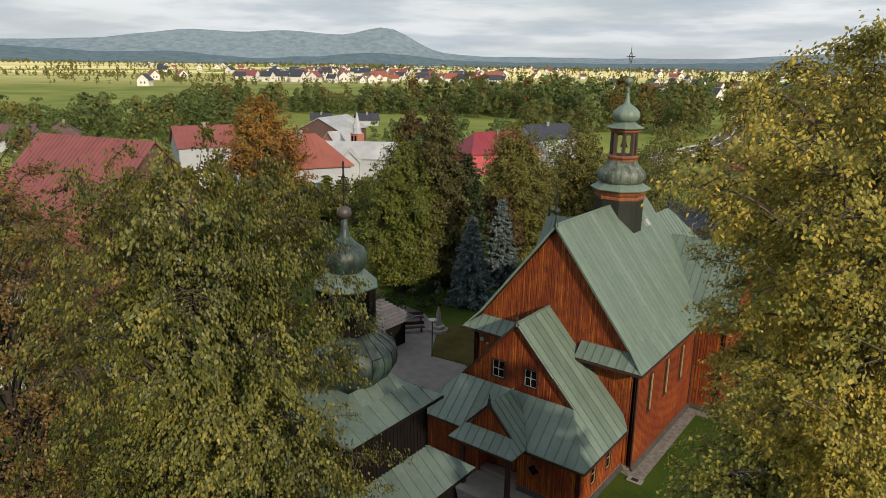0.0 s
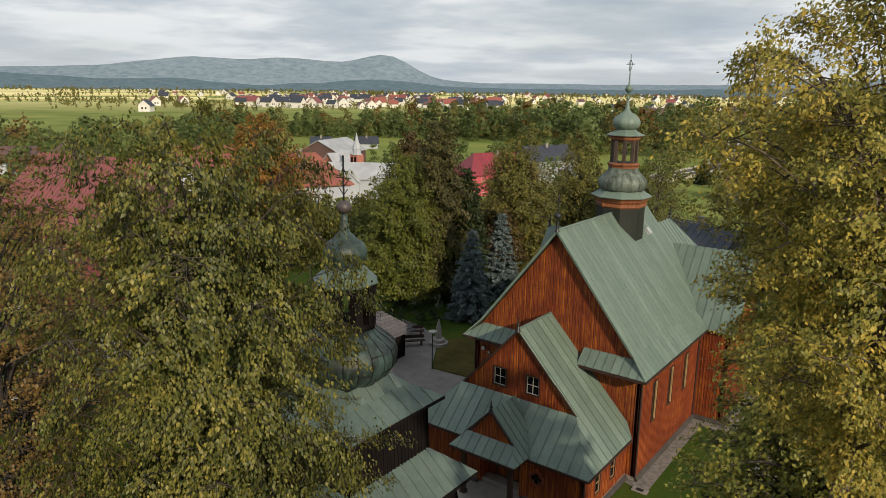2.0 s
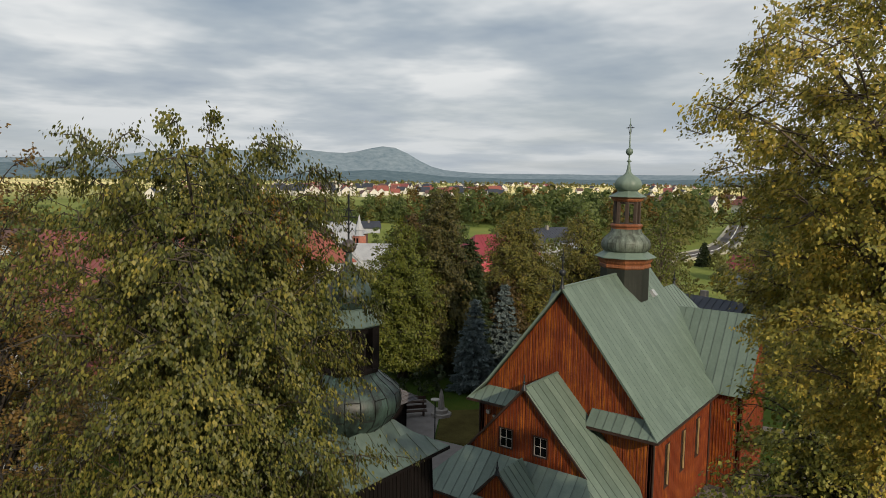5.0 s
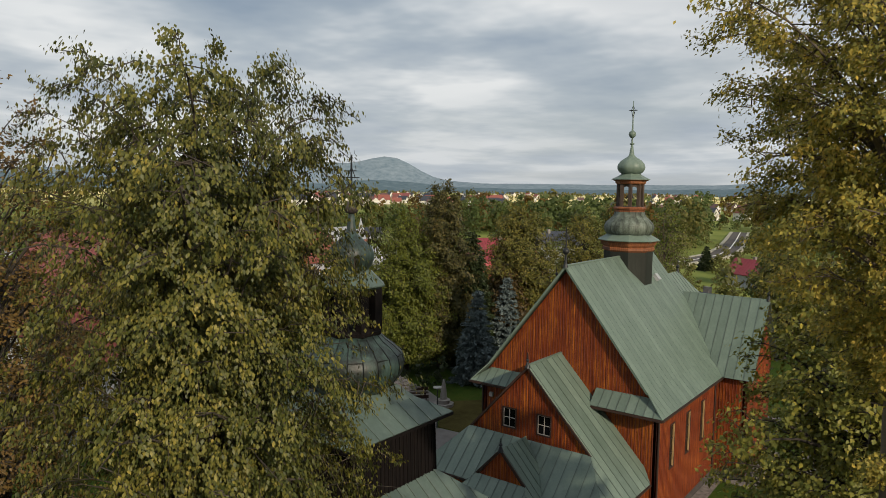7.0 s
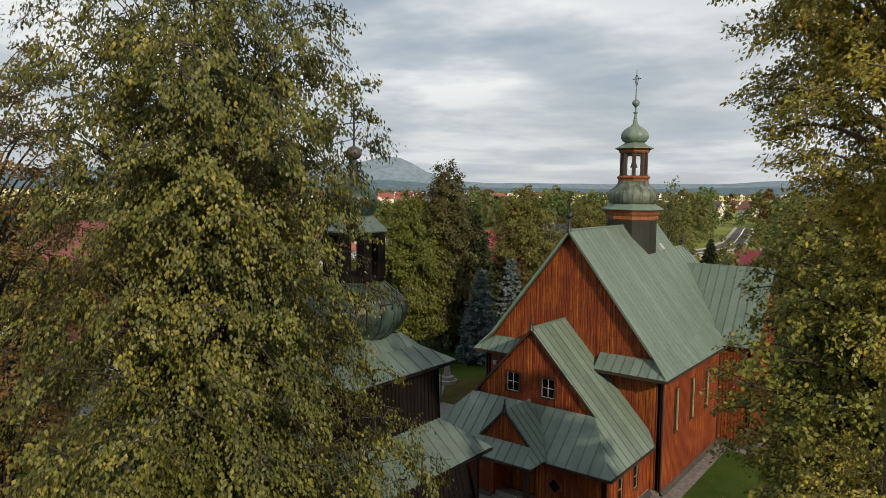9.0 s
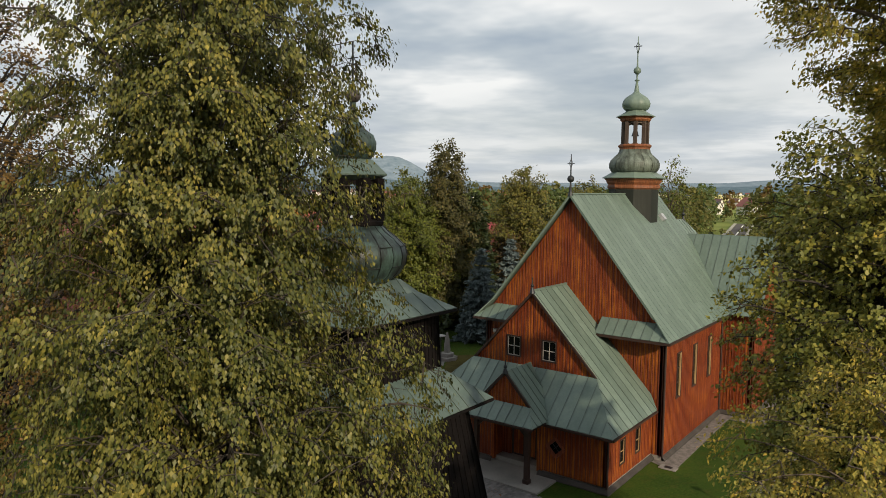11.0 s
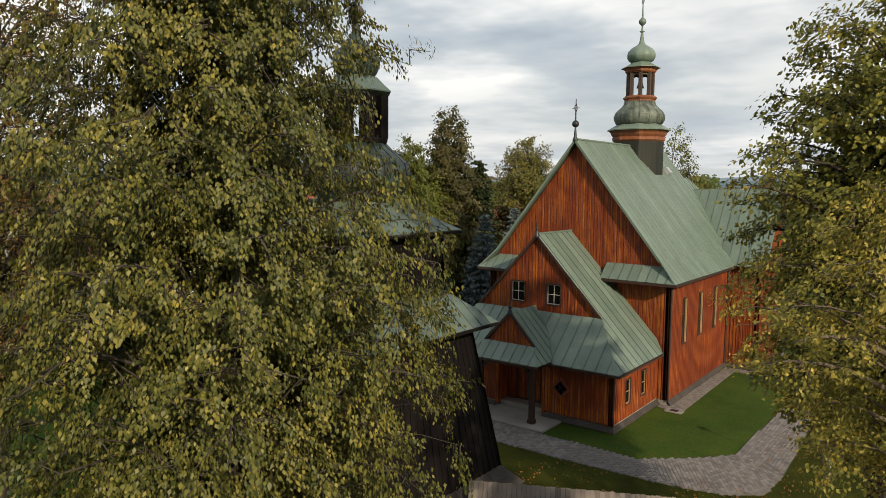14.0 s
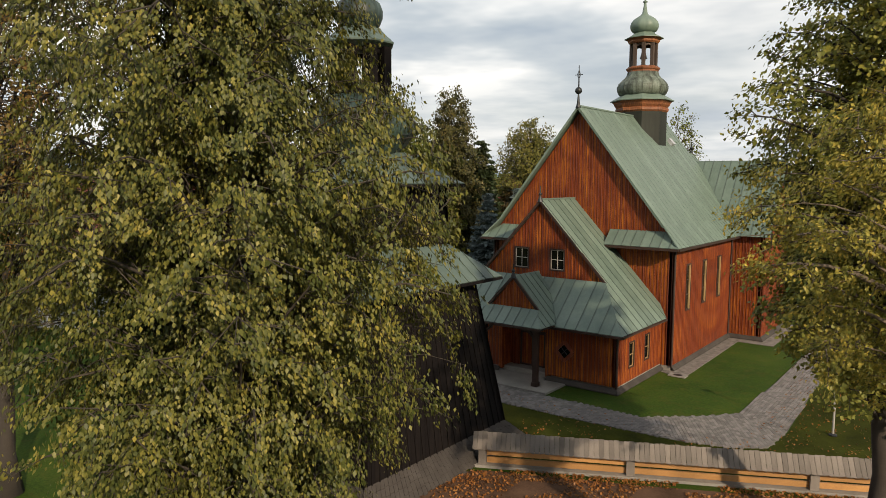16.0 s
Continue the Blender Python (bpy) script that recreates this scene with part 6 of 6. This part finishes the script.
for name, lab, off, half, z, mat in (("road", "grey main road running off through the trees", 0, 3.6, -4.2, ASPHALT), ("road_marking", "white line along the middle of the main road", 0.2, 0.24, -4.17, ROADPAINT), ("kerb", "pale verge along the main road", -4.6, 0.8, -4.1, GRAVELEDGE), ("kerb", "pale verge along the main road", 4.6, 0.8, -4.1, GRAVELEDGE)):
    one, two = ribbon(MAIN_ROAD, off, half)
    sheet(name, lab, one + two[::-1], z, mat, name.replace("_", " "), 1.2)

# fence with a shingled cap
F0, FU = Vector((4.45, -16.65, 0)), Vector((0.888, 0.459, 0)).normalized()
FN = Vector((FU.y, -FU.x, 0))
FL = 22.0
fence = thing("fence", "low timber fence with pine rails and a grey boarded cap", "fence", F0)


def fpt(s, n, z):
    return FU * s + FN * n + Vector((0, 0, z))


nb = int(FL / 0.17)
cap_mesh = [bpy.data.meshes.new("cap_board") for _ in range(3)]
for i, me in enumerate(cap_mesh):
    bm = bmesh.new()
    o = 0.012 * (i - 1)
    prism(bm, [fpt(-0.08, 0, 1.24 + o), fpt(0.08, 0, 1.24 + o), fpt(0.08, 0.38, 0.72 + o * 1.5), fpt(-0.08, 0.38, 0.72 - o)], (0, 0, -0.025))
    prism(bm, [fpt(-0.08, 0, 1.24 + o), fpt(0.08, 0, 1.24 + o), fpt(0.08, -0.38, 0.72), fpt(-0.08, -0.38, 0.72)], (0, 0, -0.025))
    bm.to_mesh(me)
    bm.free()
for k in range(nb):
    b = part("cap_board", cap_mesh[k % 3], GREYWOOD, fence)
    b.location = FU * (0.085 + k * 0.17)
for s in (0.35, 5.5, 11.4, 17.0, 21.8):
    bm = bmesh.new()
    prism(bm, [fpt(s - 0.14, n, -0.1) for n in (-0.16,)] + [fpt(s + 0.14, -0.16, -0.1), fpt(s + 0.14, 0.22, -0.1), fpt(s - 0.14, 0.22, -0.1)], (0, 0, 0.95))
    part("post", bm, GREYWOOD, fence, "weathered timber post")
for a, b in ((0.5, 5.36), (5.64, 11.26), (11.54, 16.86), (17.14, 21.66)):
    for z in (0.24, 0.52):
        bm = bmesh.new()
        prism(bm, [fpt(a, 0.1, z - 0.1), fpt(a, 0.1, z + 0.1), fpt(a, 0.02, z + 0.1), fpt(a, 0.02, z - 0.1)], FU * (b - a))
        part("rail", bm, PINE, fence, "orange varnished pine rail")
bm = bmesh.new()
prism(bm, [fpt(0, -0.2, -0.1), fpt(0, 0.3, -0.1), fpt(0, 0.3, 0.1), fpt(0, -0.2, 0.1)], FU * FL)
part("footing", bm, STONE, fence)

# thin pole on the lawn
lamp = thing("lamp_post", "thin white lamp post on the lawn", "lamp post", (14.25, -5.3, 0))
part("pole", lathe([(0.06, -0.05), (0.045, 0.2), (0.035, 3.0)], 10), WHITE, lamp)
part("base", lathe([(0.16, 0), (0.16, 0.06), (0.07, 0.1)], 12), IRON, lamp)
part("head", lathe([(0.03, 3.0), (0.16, 3.05), (0.2, 3.12), (0.05, 3.25)], 14), IRON, lamp)

# kiosk, monument and benches at the square
kiosk = thing("gatehouse", "small dark boarded kiosk with a grey shingled pyramid roof", "chapel", (-19.0, 5.2, 0), turn=0)
kiosk.scale = (0.86, 0.86, 0.95)
for (nx, ny), (ux, uy) in FACES:
    w = 1.7
    prism_pts = [(nx * w + ux * w * s, ny * w + uy * w * s, z) for s, z in ((-1, 0), (1, 0), (1, 2.7), (-1, 2.7))]
    part("wall", prism(bmesh.new(), prism_pts, (-nx * 0.2, -ny * 0.2, 0)), BLACKWOOD, kiosk)
    for row in range(9):
        f0, f1 = row / 9, (row + 1) / 9 + 0.03
        bm = bmesh.new()
        for c in range(10):
            s0, s1 = -1 + c * 0.2, -1 + (c + 1) * 0.2 - 0.015
            q = [Vector((nx * wv + ux * wv * s, ny * wv + uy * wv * s, z)) for wv, s, z in ((2.5 * (1 - f0) + 0.03, s0, 2.56 + 1.9 * f0), (2.5 * (1 - f0) + 0.03, s1, 2.56 + 1.9 * f0), (2.5 * max(0, 1 - f1), s1, 2.5 + 1.9 * f1 - 0.04), (2.5 * max(0, 1 - f1), s0, 2.5 + 1.9 * f1 - 0.04))]
            if f1 >= 1:
                q = [q[0], q[1], Vector((0, 0, 4.4))]
            prism(bm, q, (0, 0, -0.04))
        part("shingle_course", bm, SHINGLE, kiosk, kind="stuff")
part("finial", lathe([(0.1, 4.3), (0.06, 4.6), (0.02, 4.9)], 8), IRON, kiosk)
mon = thing("monument", "small grey stone monument on a stepped base", "monument", (-16.9, 10.6, 0))
part("base", lathe([(0.9, 0), (0.9, 0.3), (0.6, 0.3), (0.6, 0.6), (0.4, 0.65)], 8), STONE, mon)
part("shaft", lathe([(0.3, 0.6), (0.26, 1.2), (0.2, 1.8), (0.05, 2.4)], 10), STONE, mon)
sign = thing("lamp_post", "short lamp post with a round white head", "lamp post", (-13.9, 5.8, 0))
part("pole", lathe([(0.05, 0), (0.04, 3.2)], 8), IRON, sign)
part("head", lathe([(0.05, 3.2), (0.35, 3.25), (0.35, 3.32), (0.05, 3.4)], 16), WHITE, sign)
woods("bushes", "dark green bushes below the white house", [(-82 + 2.4 * i + random.uniform(-1, 1), 57 + 2.0 * i + random.uniform(-1.5, 1.5), -4.2) for i in range(9)] + [(-80 + 2.4 * i, 51 + 2.4 * i, -4.2) for i in range(8)], LEAF_GREEN, 5.5, 500, 33)
for x, y, a in ((-20.2, 10.9, 50), (-18.6, 9.0, 50)):
    bench = thing("bench", "dark timber bench at the edge of the square", "bench", (x, y, 0.02), "benches", turn=a)
    for u in (-0.8, 0.8):
        part("leg", one_box(u - 0.06, u + 0.06, -0.2, 0.2, 0, 0.42), TRIM, bench)
    part("seat", one_box(-1.1, 1.1, -0.24, 0.24, 0.42, 0.48), TRIM, bench)
    part("backrest", one_box(-1.1, 1.1, 0.2, 0.25, 0.6, 0.9), TRIM, bench)
    for u in (-0.9, 0.9):
        part("back_post", one_box(u - 0.03, u + 0.03, 0.251, 0.3, 0.3, 0.9), TRIM, bench)
hedge_spots = [(-20 - 0.9 * i + random.uniform(-0.4, 0.4), 14.5 - 0.55 * i, 0.0) for i in range(18)]
woods("hedge", "clipped dark hedge behind the square", hedge_spots, LEAF_DARK, 2.6, 130, 17)

# fallen leaves on lawn, path and lane
r_y = np.random.default_rng(4)
yard = np.stack((r_y.uniform(-2, 21, 6000), r_y.uniform(-16, 6, 6000), np.full(6000, 0.05)), axis=1)
yard = np.array([p for p in yard if not (p[0] < 11.5 and p[1] > -8.6) and noise.noise((p[0] * 0.3, p[1] * 0.3, 8.1)) > -0.25 and (p[0] - 4.45) * -0.459 + (p[1] + 16.65) * 0.888 > 0.4])
rng = np.random.default_rng(10)
tagged(leaves("fallen_leaves", yard, (0.05, 0.05, 0.01), 1, 0.065, FALLEN, None, 0.0), "yellow fallen leaves scattered on the lawn", "leaves", kind="stuff")
r_l = np.random.default_rng(3)
n_l = 8000
sx = r_l.uniform(-1, 21, n_l)
off = r_l.exponential(1.6, n_l)
px_ = 4.45 + 0.888 * sx + 0.459 * (0.35 + off)
py_ = -16.65 + 0.459 * sx - 0.888 * (0.35 + off)
keep = np.array([noise.noise((a * 0.5, b * 0.5, 3.3)) > -0.3 for a, b in zip(px_, py_)])
spots = np.stack((px_[keep], py_[keep], np.full(keep.sum(), 0.05)), axis=1)
rng = np.random.default_rng(9)
lv = leaves("fallen_leaves", spots, (0.05, 0.05, 0.012), 1, 0.075, FALLEN, None, 0.0)
tagged(lv, "orange fallen leaves along the lane", "leaves", kind="stuff")
